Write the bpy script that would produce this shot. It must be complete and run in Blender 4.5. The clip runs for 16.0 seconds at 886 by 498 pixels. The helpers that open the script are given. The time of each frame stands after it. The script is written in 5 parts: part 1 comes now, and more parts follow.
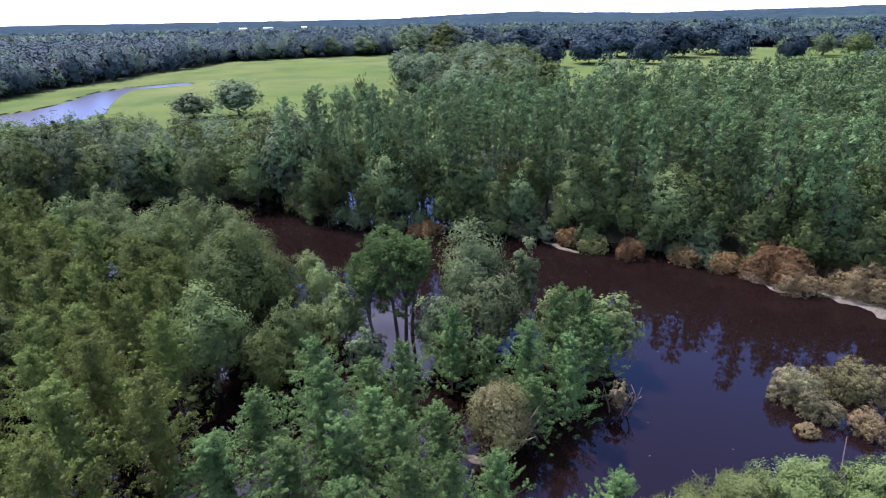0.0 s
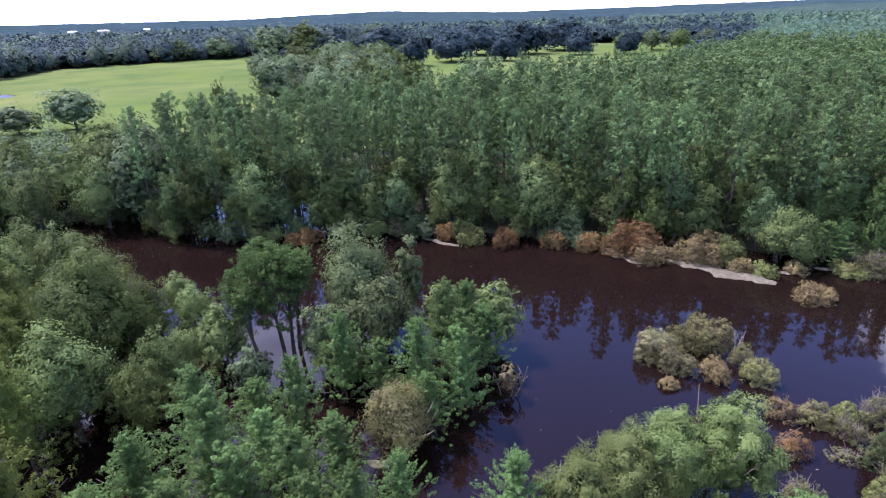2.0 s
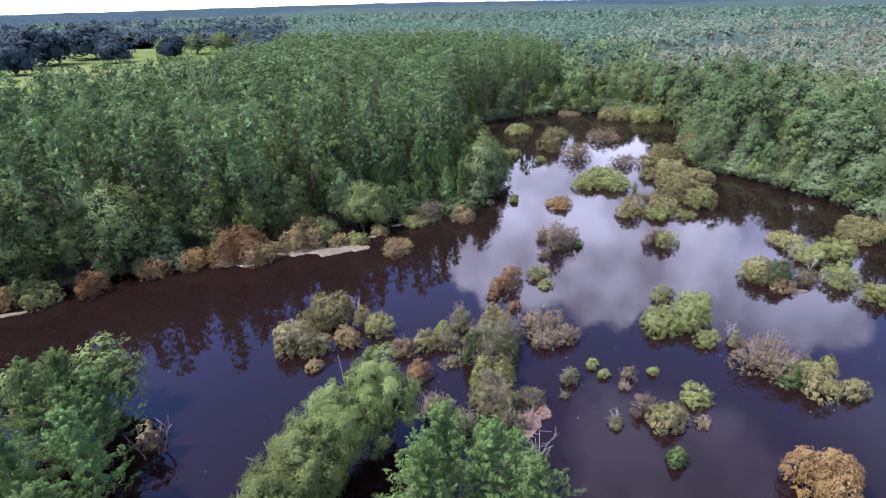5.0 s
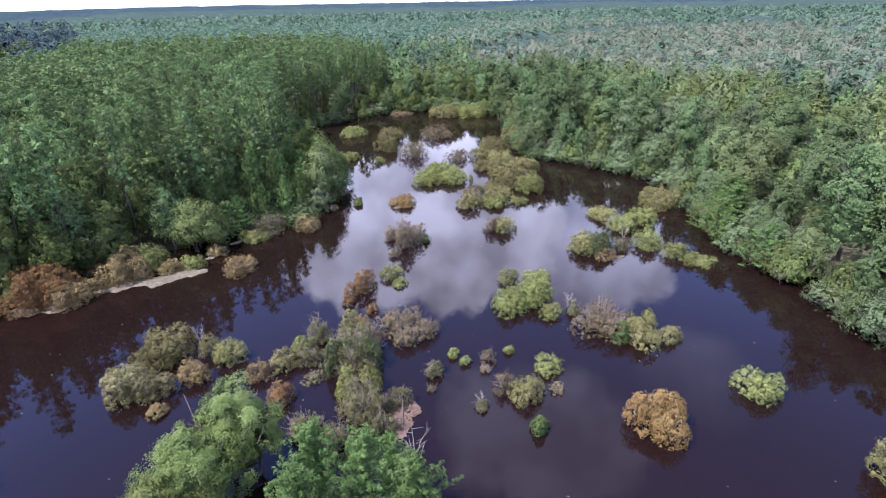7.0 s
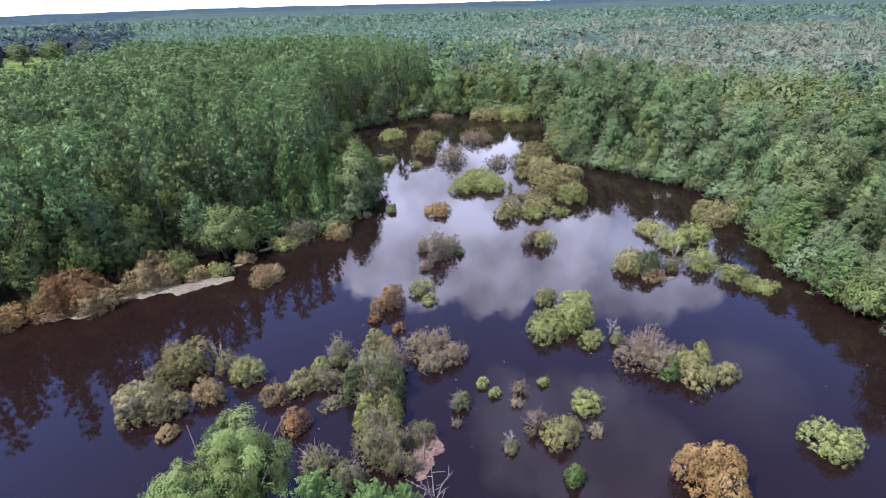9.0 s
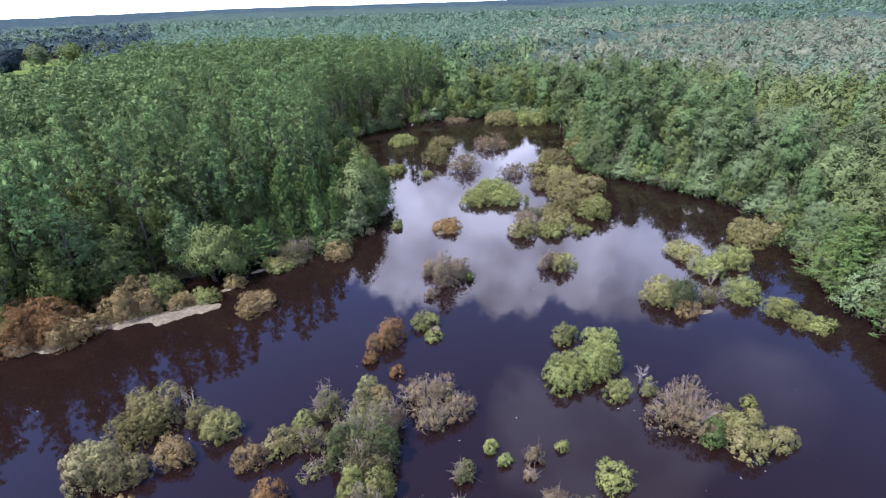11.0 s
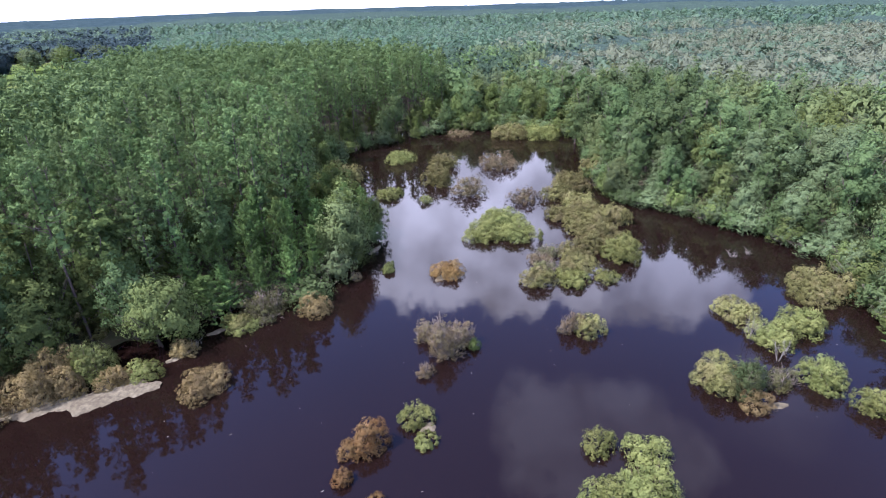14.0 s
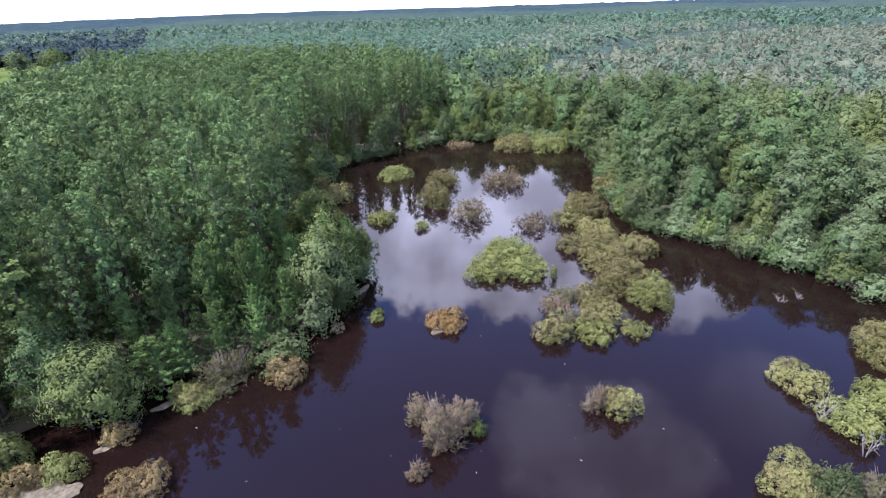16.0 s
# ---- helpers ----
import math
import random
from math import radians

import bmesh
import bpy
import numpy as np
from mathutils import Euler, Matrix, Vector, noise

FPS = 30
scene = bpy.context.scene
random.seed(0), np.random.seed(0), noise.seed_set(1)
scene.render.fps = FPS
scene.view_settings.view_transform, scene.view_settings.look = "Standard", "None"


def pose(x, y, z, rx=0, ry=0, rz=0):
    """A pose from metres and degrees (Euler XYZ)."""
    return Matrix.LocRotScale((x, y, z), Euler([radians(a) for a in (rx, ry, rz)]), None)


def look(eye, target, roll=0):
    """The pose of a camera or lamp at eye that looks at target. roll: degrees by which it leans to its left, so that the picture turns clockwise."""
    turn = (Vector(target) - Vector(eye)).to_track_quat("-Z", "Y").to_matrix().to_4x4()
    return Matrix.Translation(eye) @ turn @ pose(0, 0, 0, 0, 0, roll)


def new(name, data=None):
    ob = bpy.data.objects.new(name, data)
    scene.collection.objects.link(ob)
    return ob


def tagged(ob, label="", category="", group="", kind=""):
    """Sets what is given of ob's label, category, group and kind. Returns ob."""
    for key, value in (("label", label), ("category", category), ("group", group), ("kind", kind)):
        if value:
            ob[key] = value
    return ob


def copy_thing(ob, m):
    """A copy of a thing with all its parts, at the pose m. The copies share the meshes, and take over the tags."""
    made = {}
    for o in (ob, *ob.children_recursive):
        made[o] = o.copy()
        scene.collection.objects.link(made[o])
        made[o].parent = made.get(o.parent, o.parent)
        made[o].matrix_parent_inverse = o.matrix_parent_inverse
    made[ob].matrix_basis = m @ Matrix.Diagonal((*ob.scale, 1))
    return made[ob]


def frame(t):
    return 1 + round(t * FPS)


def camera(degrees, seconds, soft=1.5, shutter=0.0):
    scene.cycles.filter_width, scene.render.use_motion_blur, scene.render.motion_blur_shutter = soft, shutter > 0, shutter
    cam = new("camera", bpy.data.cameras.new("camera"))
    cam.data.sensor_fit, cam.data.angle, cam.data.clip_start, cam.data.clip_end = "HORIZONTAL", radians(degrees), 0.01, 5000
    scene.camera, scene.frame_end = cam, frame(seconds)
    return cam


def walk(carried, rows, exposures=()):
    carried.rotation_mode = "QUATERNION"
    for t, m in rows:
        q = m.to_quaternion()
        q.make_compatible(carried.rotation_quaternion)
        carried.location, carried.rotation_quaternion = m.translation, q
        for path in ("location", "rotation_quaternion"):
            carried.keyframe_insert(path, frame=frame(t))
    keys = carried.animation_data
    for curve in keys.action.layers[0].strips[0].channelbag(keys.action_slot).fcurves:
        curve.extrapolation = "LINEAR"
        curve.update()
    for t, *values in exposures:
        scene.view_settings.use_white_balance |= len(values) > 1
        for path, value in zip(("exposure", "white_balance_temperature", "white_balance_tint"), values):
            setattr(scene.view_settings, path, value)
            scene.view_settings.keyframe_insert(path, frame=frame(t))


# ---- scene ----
cam = camera(79.4, 16.0, soft=1.1)
PATH = [
    (0, (0.004, -0.038, 28.013), (-0.002, 1.795, 27.214), -1.1),
    (0.5, (0.071, -0.067, 28.044), (0.132, 1.765, 27.242), -1.3),
    (1, (0.11, -0.04, 28.058), (0.264, 1.785, 27.254), -1.2),
    (1.5, (0.186, -0.026, 28.061), (0.468, 1.783, 27.255), -1.4),
    (2, (0.245, -0.041, 28.098), (0.667, 1.739, 27.29), -1.4),
    (2.5, (0.32, -0.075, 28.138), (0.892, 1.661, 27.326), -1.5),
    (3, (0.381, -0.1, 28.15), (1.142, 1.56, 27.335), -1.5),
    (3.5, (0.427, -0.075, 28.125), (1.393, 1.473, 27.305), -1.4),
    (4, (0.497, -0.046, 28.088), (1.674, 1.347, 27.265), -1.3),
    (4.5, (0.536, 0.001, 28.036), (1.899, 1.21, 27.211), -1.2),
    (5, (0.556, -0.028, 28.006), (2.082, 0.965, 27.179), -1.1),
    (5.2, (0.579, -0.042, 28.002), (2.164, 0.852, 27.173), -1.1),
    (7.3, (1.223, 0.056, 27.828), (2.982, 0.524, 26.999), -1.2),
    (7.5, (1.455, 0.099, 27.823), (3.216, 0.556, 26.994), -1.2),
    (8, (2.387, 0.225, 27.813), (4.126, 0.762, 26.985), -1.3),
    (8.5, (3.589, 0.304, 27.832), (5.309, 0.899, 27.004), -1.4),
    (9, (4.925, 0.423, 27.825), (6.633, 1.056, 26.999), -1.5),
    (9.2, (5.521, 0.508, 27.815), (7.225, 1.153, 26.99), -1.5),
    (11.3, (12.786, 2.074, 27.8), (14.469, 2.772, 26.976), -1.9),
    (11.5, (13.506, 2.277, 27.809), (15.189, 2.978, 26.988), -1.8),
    (12, (15.365, 2.91, 27.84), (17.047, 3.613, 27.019), -1.8),
    (12.5, (17.326, 3.61, 27.841), (19.008, 4.314, 27.021), -1.8),
    (13, (19.353, 4.325, 27.841), (21.035, 5.032, 27.022), -1.8),
    (13.5, (21.475, 5.147, 27.813), (23.158, 5.853, 26.995), -1.8),
    (14, (23.686, 5.989, 27.819), (25.369, 6.696, 27.002), -1.8),
    (14.5, (25.981, 6.923, 27.84), (27.664, 7.629, 27.022), -1.8),
    (15, (28.367, 7.825, 27.856), (30.051, 8.532, 27.039), -1.8),
    (15.5, (30.833, 8.736, 27.846), (32.517, 9.444, 27.032), -1.8),
    (16, (33.366, 9.723, 27.843), (35.052, 10.43, 27.031), -1.8),
]
walk(cam, [(t, look(eye, target, roll)) for t, eye, target, roll in PATH], [(0, 2.04, 5400, 33), (3, 2.21, 5480, 33), (7, 2.21, 5580, 29), (16, 2.22, 5590, 27)])

# ---- world, sun ----
SUN_AZ, SUN_EL = radians(-38), radians(56)
to_sun = Vector((math.sin(SUN_AZ) * math.cos(SUN_EL), math.cos(SUN_AZ) * math.cos(SUN_EL), math.sin(SUN_EL)))
world = bpy.data.worlds.new("sky")
scene.world = world
world.use_nodes = True
wn, wl = world.node_tree.nodes, world.node_tree.links
wn.clear()


def wmath(op, a, b=None, clamp=False):
    n = wn.new("ShaderNodeMath")
    n.operation, n.use_clamp = op, clamp
    for i, v in enumerate((a, b)):
        if v is None:
            continue
        if isinstance(v, (int, float)):
            n.inputs[i].default_value = v
        else:
            wl.new(v, n.inputs[i])
    return n.outputs[0]


sky = wn.new("ShaderNodeTexSky")
sky.sky_type, sky.sun_disc = "NISHITA", False
sky.sun_elevation, sky.sun_rotation = SUN_EL, SUN_AZ % (2 * math.pi)
sky.air_density, sky.dust_density, sky.ozone_density = 1.0, 0.35, 1.4
coord = wn.new("ShaderNodeTexCoord")
sep = wn.new("ShaderNodeSeparateXYZ")
wl.new(coord.outputs["Generated"], sep.inputs[0])
yaw = wmath("MULTIPLY", wmath("ARCTAN2", wmath("MULTIPLY", sep.outputs[0], -1.0), sep.outputs[1]), 57.2958)
high = wmath("MULTIPLY", wmath("ARCSINE", sep.outputs[2]), 57.2958)
puff = wn.new("ShaderNodeTexNoise")
puff.inputs["Scale"].default_value, puff.inputs["Detail"].default_value, puff.inputs["Roughness"].default_value = 8.0, 7.0, 0.60
wl.new(coord.outputs["Generated"], puff.inputs["Vector"])
fray = wmath("MULTIPLY", wmath("SUBTRACT", puff.outputs["Fac"], 0.5), 2.4)
# cloud banks: yaw and height of their middle, half width and half height in degrees, crispness, cover; the last three
# are out of view, added as fill light
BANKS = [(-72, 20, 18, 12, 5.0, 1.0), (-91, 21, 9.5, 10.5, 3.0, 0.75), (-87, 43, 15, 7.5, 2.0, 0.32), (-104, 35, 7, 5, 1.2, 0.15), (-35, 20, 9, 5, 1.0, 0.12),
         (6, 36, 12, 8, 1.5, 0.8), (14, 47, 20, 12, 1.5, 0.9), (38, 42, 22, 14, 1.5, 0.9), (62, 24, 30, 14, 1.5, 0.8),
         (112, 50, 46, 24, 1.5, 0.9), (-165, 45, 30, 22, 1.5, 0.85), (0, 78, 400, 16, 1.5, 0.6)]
cover = wmath("MULTIPLY", wmath("SUBTRACT", 1.0, wmath("DIVIDE", sep.outputs[2], 0.11), clamp=True), 1.5, clamp=True)
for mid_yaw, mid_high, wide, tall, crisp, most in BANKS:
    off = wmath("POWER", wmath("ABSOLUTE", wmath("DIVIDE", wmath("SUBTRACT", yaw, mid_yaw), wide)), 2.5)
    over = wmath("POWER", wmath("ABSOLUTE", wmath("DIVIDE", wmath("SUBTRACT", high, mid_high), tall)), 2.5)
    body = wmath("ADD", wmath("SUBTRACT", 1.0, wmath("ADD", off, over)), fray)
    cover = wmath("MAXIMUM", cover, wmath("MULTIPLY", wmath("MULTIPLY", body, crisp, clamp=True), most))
# thick parts of a bank are greyer underneath than its rims, and banks low in the sky greyer than high ones
billow = wn.new("ShaderNodeTexNoise")
billow.inputs["Scale"].default_value, billow.inputs["Detail"].default_value = 9.0, 4.0
wl.new(coord.outputs["Generated"], billow.inputs["Vector"])
shade = wn.new("ShaderNodeMapRange")
shade.inputs[1].default_value, shade.inputs[2].default_value, shade.inputs[3].default_value, shade.inputs[4].default_value = 0.36, 0.62, 0.52, 1.10
wl.new(billow.outputs["Fac"], shade.inputs[0])
rise = wn.new("ShaderNodeValToRGB")
rise.color_ramp.elements[0].position, rise.color_ramp.elements[0].color = 0.06, (1, 1, 1, 1)
rise.color_ramp.elements[1].position, rise.color_ramp.elements[1].color = 0.55, (0.9, 0.9, 0.9, 1)
knee = rise.color_ramp.elements.new(0.2)
knee.color = (0.48, 0.48, 0.48, 1)
knee = rise.color_ramp.elements.new(0.38)
knee.color = (0.8, 0.8, 0.8, 1)
wl.new(sep.outputs[2], rise.inputs[0])
grey = wn.new("ShaderNodeVectorMath")
grey.operation = "SCALE"
grey.inputs[0].default_value = (7.8, 8.0, 8.6)
wl.new(wmath("MULTIPLY", shade.outputs[0], rise.outputs[0]), grey.inputs["Scale"])
cloud = wn.new("ShaderNodeMix")
cloud.data_type = "RGBA"
wl.new(grey.outputs[0], cloud.inputs[7])
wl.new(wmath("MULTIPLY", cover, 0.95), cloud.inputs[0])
deep = wn.new("ShaderNodeVectorMath")
deep.operation = "MULTIPLY"
deep.inputs[1].default_value = (0.56, 0.60, 0.74)
wl.new(sky.outputs[0], deep.inputs[0])
wl.new(deep.outputs[0], cloud.inputs[6])
backg = wn.new("ShaderNodeBackground")
backg.inputs[1].default_value = 0.165
wl.new(cloud.outputs[2], backg.inputs[0])
wout = wn.new("ShaderNodeOutputWorld")
wl.new(backg.outputs[0], wout.inputs[0])

sun_data = bpy.data.lights.new("sun", "SUN")
sun_data.energy, sun_data.angle, sun_data.color = 3.5, radians(0.6), (1.0, 0.95, 0.87)
sun = new("sun", sun_data)
sun.matrix_basis = look(to_sun * 100, (0, 0, 0))


# ---- materials ----
def material(name):
    m = bpy.data.materials.new(name)
    m.use_nodes = True
    m.node_tree.nodes.clear()
    return m, m.node_tree.nodes, m.node_tree.links


def foliage(name, dark, light, turn=(0.0, 0.0, 0.0), rough=0.7, thin=0.36, patch=0.30, fine=11.0, other=None, leafy=0.26):
    """Leaves: a tone for each plant, a tone for each leaf, and light that comes through."""
    m, n, l = material(name)
    out, mix = n.new("ShaderNodeOutputMaterial"), n.new("ShaderNodeMixShader")
    bsdf, back = n.new("ShaderNodeBsdfPrincipled"), n.new("ShaderNodeBsdfTranslucent")
    geo, info, tex, noi = n.new("ShaderNodeNewGeometry"), n.new("ShaderNodeObjectInfo"), n.new("ShaderNodeTexCoord"), n.new("ShaderNodeTexNoise")
    noi.inputs["Scale"].default_value, noi.inputs["Detail"].default_value = patch, 3.0
    l.new(geo.outputs["Position"], noi.inputs["Vector"])
    ramp, col = n.new("ShaderNodeMath"), n.new("ShaderNodeMix")
    ramp.operation = "MULTIPLY_ADD"
    l.new(geo.outputs["Random Per Island"], ramp.inputs[0])
    ramp.inputs[1].default_value = leafy
    half = n.new("ShaderNodeMath")
    half.operation = "MULTIPLY_ADD"
    l.new(noi.outputs["Fac"], half.inputs[0])
    half.inputs[1].default_value, half.inputs[2].default_value = 1.7, -0.50
    l.new(half.outputs[0], ramp.inputs[2])
    ramp.use_clamp = True
    col.data_type = "RGBA"
    col.inputs[6].default_value, col.inputs[7].default_value = (*dark, 1), (*light, 1)
    l.new(ramp.outputs[0], col.inputs[0])
    if other:
        blot, edge, tint = n.new("ShaderNodeTexNoise"), n.new("ShaderNodeMapRange"), n.new("ShaderNodeMix")
        blot.inputs["Scale"].default_value, blot.inputs["Detail"].default_value = patch * 1.3, 3.0
        l.new(geo.outputs["Position"], blot.inputs["Vector"])
        edge.inputs[1].default_value, edge.inputs[2].default_value = 0.47, 0.60
        l.new(blot.outputs["Fac"], edge.inputs[0])
        tint.data_type = "RGBA"
        tint.inputs[6].default_value, tint.inputs[7].default_value = (*light, 1), (*other, 1)
        l.new(edge.outputs[0], tint.inputs[0])
        l.new(tint.outputs[2], col.inputs[7])
    speck, mott = n.new("ShaderNodeTexNoise"), n.new("ShaderNodeMapRange")
    speck.inputs["Scale"].default_value, speck.inputs["Detail"].default_value = fine, 2.0
    l.new(geo.outputs["Position"], speck.inputs["Vector"])
    mott.inputs[1].default_value, mott.inputs[2].default_value, mott.inputs[3].default_value, mott.inputs[4].default_value = 0.3, 0.7, 0.84, 1.16
    l.new(speck.outputs["Fac"], mott.inputs[0])
    tone = n.new("ShaderNodeMath")
    tone.operation = "MULTIPLY"
    hsv = n.new("ShaderNodeHueSaturation")
    hue, val = n.new("ShaderNodeMath"), n.new("ShaderNodeMath")
    for node, scale, base in ((hue, 0.020, 0.490), (val, 0.50, 0.76)):
        node.operation = "MULTIPLY_ADD"
        node.inputs[1].default_value, node.inputs[2].default_value = scale, base
        l.new(info.outputs["Random"], node.inputs[0])
    l.new(hue.outputs[0], hsv.inputs["Hue"])
    l.new(val.outputs[0], tone.inputs[0])
    l.new(mott.outputs[0], tone.inputs[1])
    l.new(tone.outputs[0], hsv.inputs["Value"])
    l.new(col.outputs[2], hsv.inputs["Color"])
    l.new(hsv.outputs[0], bsdf.inputs["Base Color"])
    l.new(hsv.outputs[0], back.inputs["Color"])
    bsdf.inputs["Roughness"].default_value = rough
    bsdf.inputs["Specular IOR Level"].default_value = 0.05
    mix.inputs[0].default_value = thin
    l.new(bsdf.outputs[0], mix.inputs[1])
    l.new(back.outputs[0], mix.inputs[2])
    l.new(mix.outputs[0], out.inputs[0])
    return m


def surface(name, colours, scales, rough=0.9, bump=0.3, spec=0.3):
    """An earthy surface: two noises blend three colours; the finer one also gives relief."""
    m, n, l = material(name)
    out, bsdf, tex = n.new("ShaderNodeOutputMaterial"), n.new("ShaderNodeBsdfPrincipled"), n.new("ShaderNodeTexCoord")
    noises = []
    for s in scales:
        noi = n.new("ShaderNodeTexNoise")
        noi.inputs["Scale"].default_value, noi.inputs["Detail"].default_value, noi.inputs["Roughness"].default_value = s, 6.0, 0.6
        l.new(tex.outputs["Object"], noi.inputs["Vector"])
        noises.append(noi)
    last = None
    for i, noi in enumerate(noises):
        ramp = n.new("ShaderNodeMapRange")
        ramp.inputs[1].default_value, ramp.inputs[2].default_value = 0.36, 0.64
        l.new(noi.outputs["Fac"], ramp.inputs[0])
        mix = n.new("ShaderNodeMix")
        mix.data_type = "RGBA"
        if last is None:
            mix.inputs[6].default_value = (*colours[0], 1)
        else:
            l.new(last, mix.inputs[6])
        mix.inputs[7].default_value = (*colours[i + 1], 1)
        l.new(ramp.outputs[0], mix.inputs[0])
        last = mix.outputs[2]
    l.new(last, bsdf.inputs["Base Color"])
    bmp = n.new("ShaderNodeBump")
    bmp.inputs["Strength"].default_value = bump
    bmp.inputs["Distance"].default_value = 0.35 / scales[-1]
    l.new(noises[-1].outputs["Fac"], bmp.inputs["Height"])
    l.new(bmp.outputs[0], bsdf.inputs["Normal"])
    bsdf.inputs["Roughness"].default_value = rough
    bsdf.inputs["Specular IOR Level"].default_value = spec
    l.new(bsdf.outputs[0], out.inputs[0])
    return m


def water_material(name="tannin_water", rough=0.03):
    m, n, l = material(name)
    out, bsdf, tex = n.new("ShaderNodeOutputMaterial"), n.new("ShaderNodeBsdfPrincipled"), n.new("ShaderNodeTexCoord")
    murk, mix = n.new("ShaderNodeTexNoise"), n.new("ShaderNodeMix")
    murk.inputs["Scale"].default_value, murk.inputs["Detail"].default_value = 0.05, 4.0
    l.new(tex.outputs["Object"], murk.inputs["Vector"])
    mix.data_type = "RGBA"
    mix.inputs[6].default_value, mix.inputs[7].default_value = (0.0040, 0.0020, 0.0017, 1), (0.0060, 0.0030, 0.0024, 1)
    l.new(murk.outputs["Fac"], mix.inputs[0])
    l.new(mix.outputs[2], bsdf.inputs["Base Color"])
    bsdf.inputs["Roughness"].default_value, bsdf.inputs["IOR"].default_value = rough, 1.333
    bsdf.inputs["Specular IOR Level"].default_value = 0.37
    wave, bmp = n.new("ShaderNodeTexNoise"), n.new("ShaderNodeBump")
    wave.inputs["Scale"].default_value, wave.inputs["Detail"].default_value = 1.1, 3.0
    l.new(tex.outputs["Object"], wave.inputs["Vector"])
    bmp.inputs["Strength"].default_value, bmp.inputs["Distance"].default_value = 0.05, 0.04
    l.new(wave.outputs["Fac"], bmp.inputs["Height"])
    l.new(bmp.outputs[0], bsdf.inputs["Normal"])
    l.new(bsdf.outputs[0], out.inputs[0])
    return m


M_WATER = water_material()
M_STREAM = water_material("rippled_water", 0.32)
M_SOIL = surface("forest_floor", [(0.030, 0.024, 0.015), (0.055, 0.043, 0.026), (0.030, 0.038, 0.016)], [0.08, 0.9], spec=0.1)
M_GRASS = surface("pasture_grass", [(0.058, 0.080, 0.018), (0.094, 0.098, 0.034), (0.046, 0.066, 0.020)], [0.010, 0.04], bump=0.2, spec=0.0)
M_SAND = surface("damp_sand", [(0.078, 0.066, 0.042), (0.116, 0.100, 0.066), (0.050, 0.041, 0.027)], [0.6, 3.0], spec=0.1)
M_BARK = surface("pine_bark", [(0.055, 0.040, 0.032), (0.095, 0.072, 0.056), (0.035, 0.026, 0.021)], [1.2, 6.0])
M_TWIG = surface("brown_twigs", [(0.105, 0.078, 0.052), (0.16, 0.125, 0.088), (0.075, 0.055, 0.038)], [1.5, 7.0])
M_DEADTWIG = surface("grey_twigs", [(0.115, 0.092, 0.068), (0.160, 0.132, 0.102), (0.082, 0.064, 0.048)], [1.5, 7.0])
M_DEAD = surface("bleached_wood", [(0.15, 0.135, 0.115), (0.21, 0.195, 0.17), (0.10, 0.09, 0.078)], [1.5, 7.0])
M_NEEDLEBED = surface("fallen_rust_needles", [(0.080, 0.050, 0.034), (0.105, 0.068, 0.046), (0.058, 0.038, 0.026)], [0.6, 4.0])
M_WALL = surface("pale_sheet_metal", [(0.26, 0.27, 0.28), (0.32, 0.32, 0.33), (0.22, 0.23, 0.25)], [0.1, 1.0], rough=0.5, bump=0.05)

M_PINE = foliage("plantation_needles", (0.024, 0.045, 0.014), (0.124, 0.18, 0.058), thin=0.24, patch=0.35)
M_FRESH = foliage("fresh_willow_leaves", (0.056, 0.078, 0.02), (0.138, 0.168, 0.052), leafy=0.30)
# grey-blue haze before the pasture rim, put into its leaf colour
M_RIM = foliage("hazed_rim_leaves", (0.036, 0.056, 0.05), (0.068, 0.094, 0.08), fine=3.0, leafy=0.06, patch=0.12)
M_DARK = foliage("dark_crown_leaves", (0.032, 0.046, 0.012), (0.096, 0.118, 0.031))
M_DOME = foliage("old_pine_needles", (0.032, 0.062, 0.014), (0.098, 0.152, 0.040), patch=0.5)
M_YOUNG = foliage("young_pine_needles", (0.037, 0.067, 0.017), (0.106, 0.163, 0.047))
M_NEARPINE = foliage("near_pine_needles", (0.046, 0.062, 0.013), (0.128, 0.156, 0.033))
M_BANKWOOD = foliage("bank_wood_leaves", (0.038, 0.062, 0.021), (0.106, 0.15, 0.056))
M_LEAF = foliage("bank_leaves", (0.044, 0.062, 0.018), (0.122, 0.154, 0.045))
M_LIGHT = foliage("fresh_leaves", (0.066, 0.092, 0.026), (0.146, 0.184, 0.060))
M_WILLOW = foliage("silver_willow_leaves", (0.05, 0.068, 0.024), (0.12, 0.146, 0.056))
M_CYP = foliage("greygreen_leaves", (0.048, 0.068, 0.028), (0.12, 0.156, 0.07))
# blue haze and the shade of the northern woods put into the leaf colour
M_OAK = foliage("dark_hazed_leaves", (0.016, 0.028, 0.028), (0.028, 0.042, 0.043), thin=0.2, fine=3.0, leafy=0.06, patch=0.12)
M_SCRUB = foliage("pale_scrub_leaves", (0.092, 0.108, 0.066), (0.142, 0.158, 0.099), fine=3.0, leafy=0.06, patch=0.12)
# distance haze put into the colours: bluer and flatter than the near leaves
M_FAR = foliage("far_hazed_leaves", (0.052, 0.078, 0.046), (0.084, 0.12, 0.071), patch=0.02, fine=3.0, leafy=0.06)
M_FARPINE = foliage("far_hazed_needles", (0.036, 0.062, 0.036), (0.07, 0.112, 0.064), fine=3.0, leafy=0.06, patch=0.12)
# cloud shadow and blue haze over the far woods, put into the canopy colour
M_BELT = surface("shaded_belt_canopy", [(0.020, 0.032, 0.034), (0.034, 0.050, 0.050), (0.014, 0.024, 0.026)], [0.006, 0.06], bump=1.0, spec=0.0)
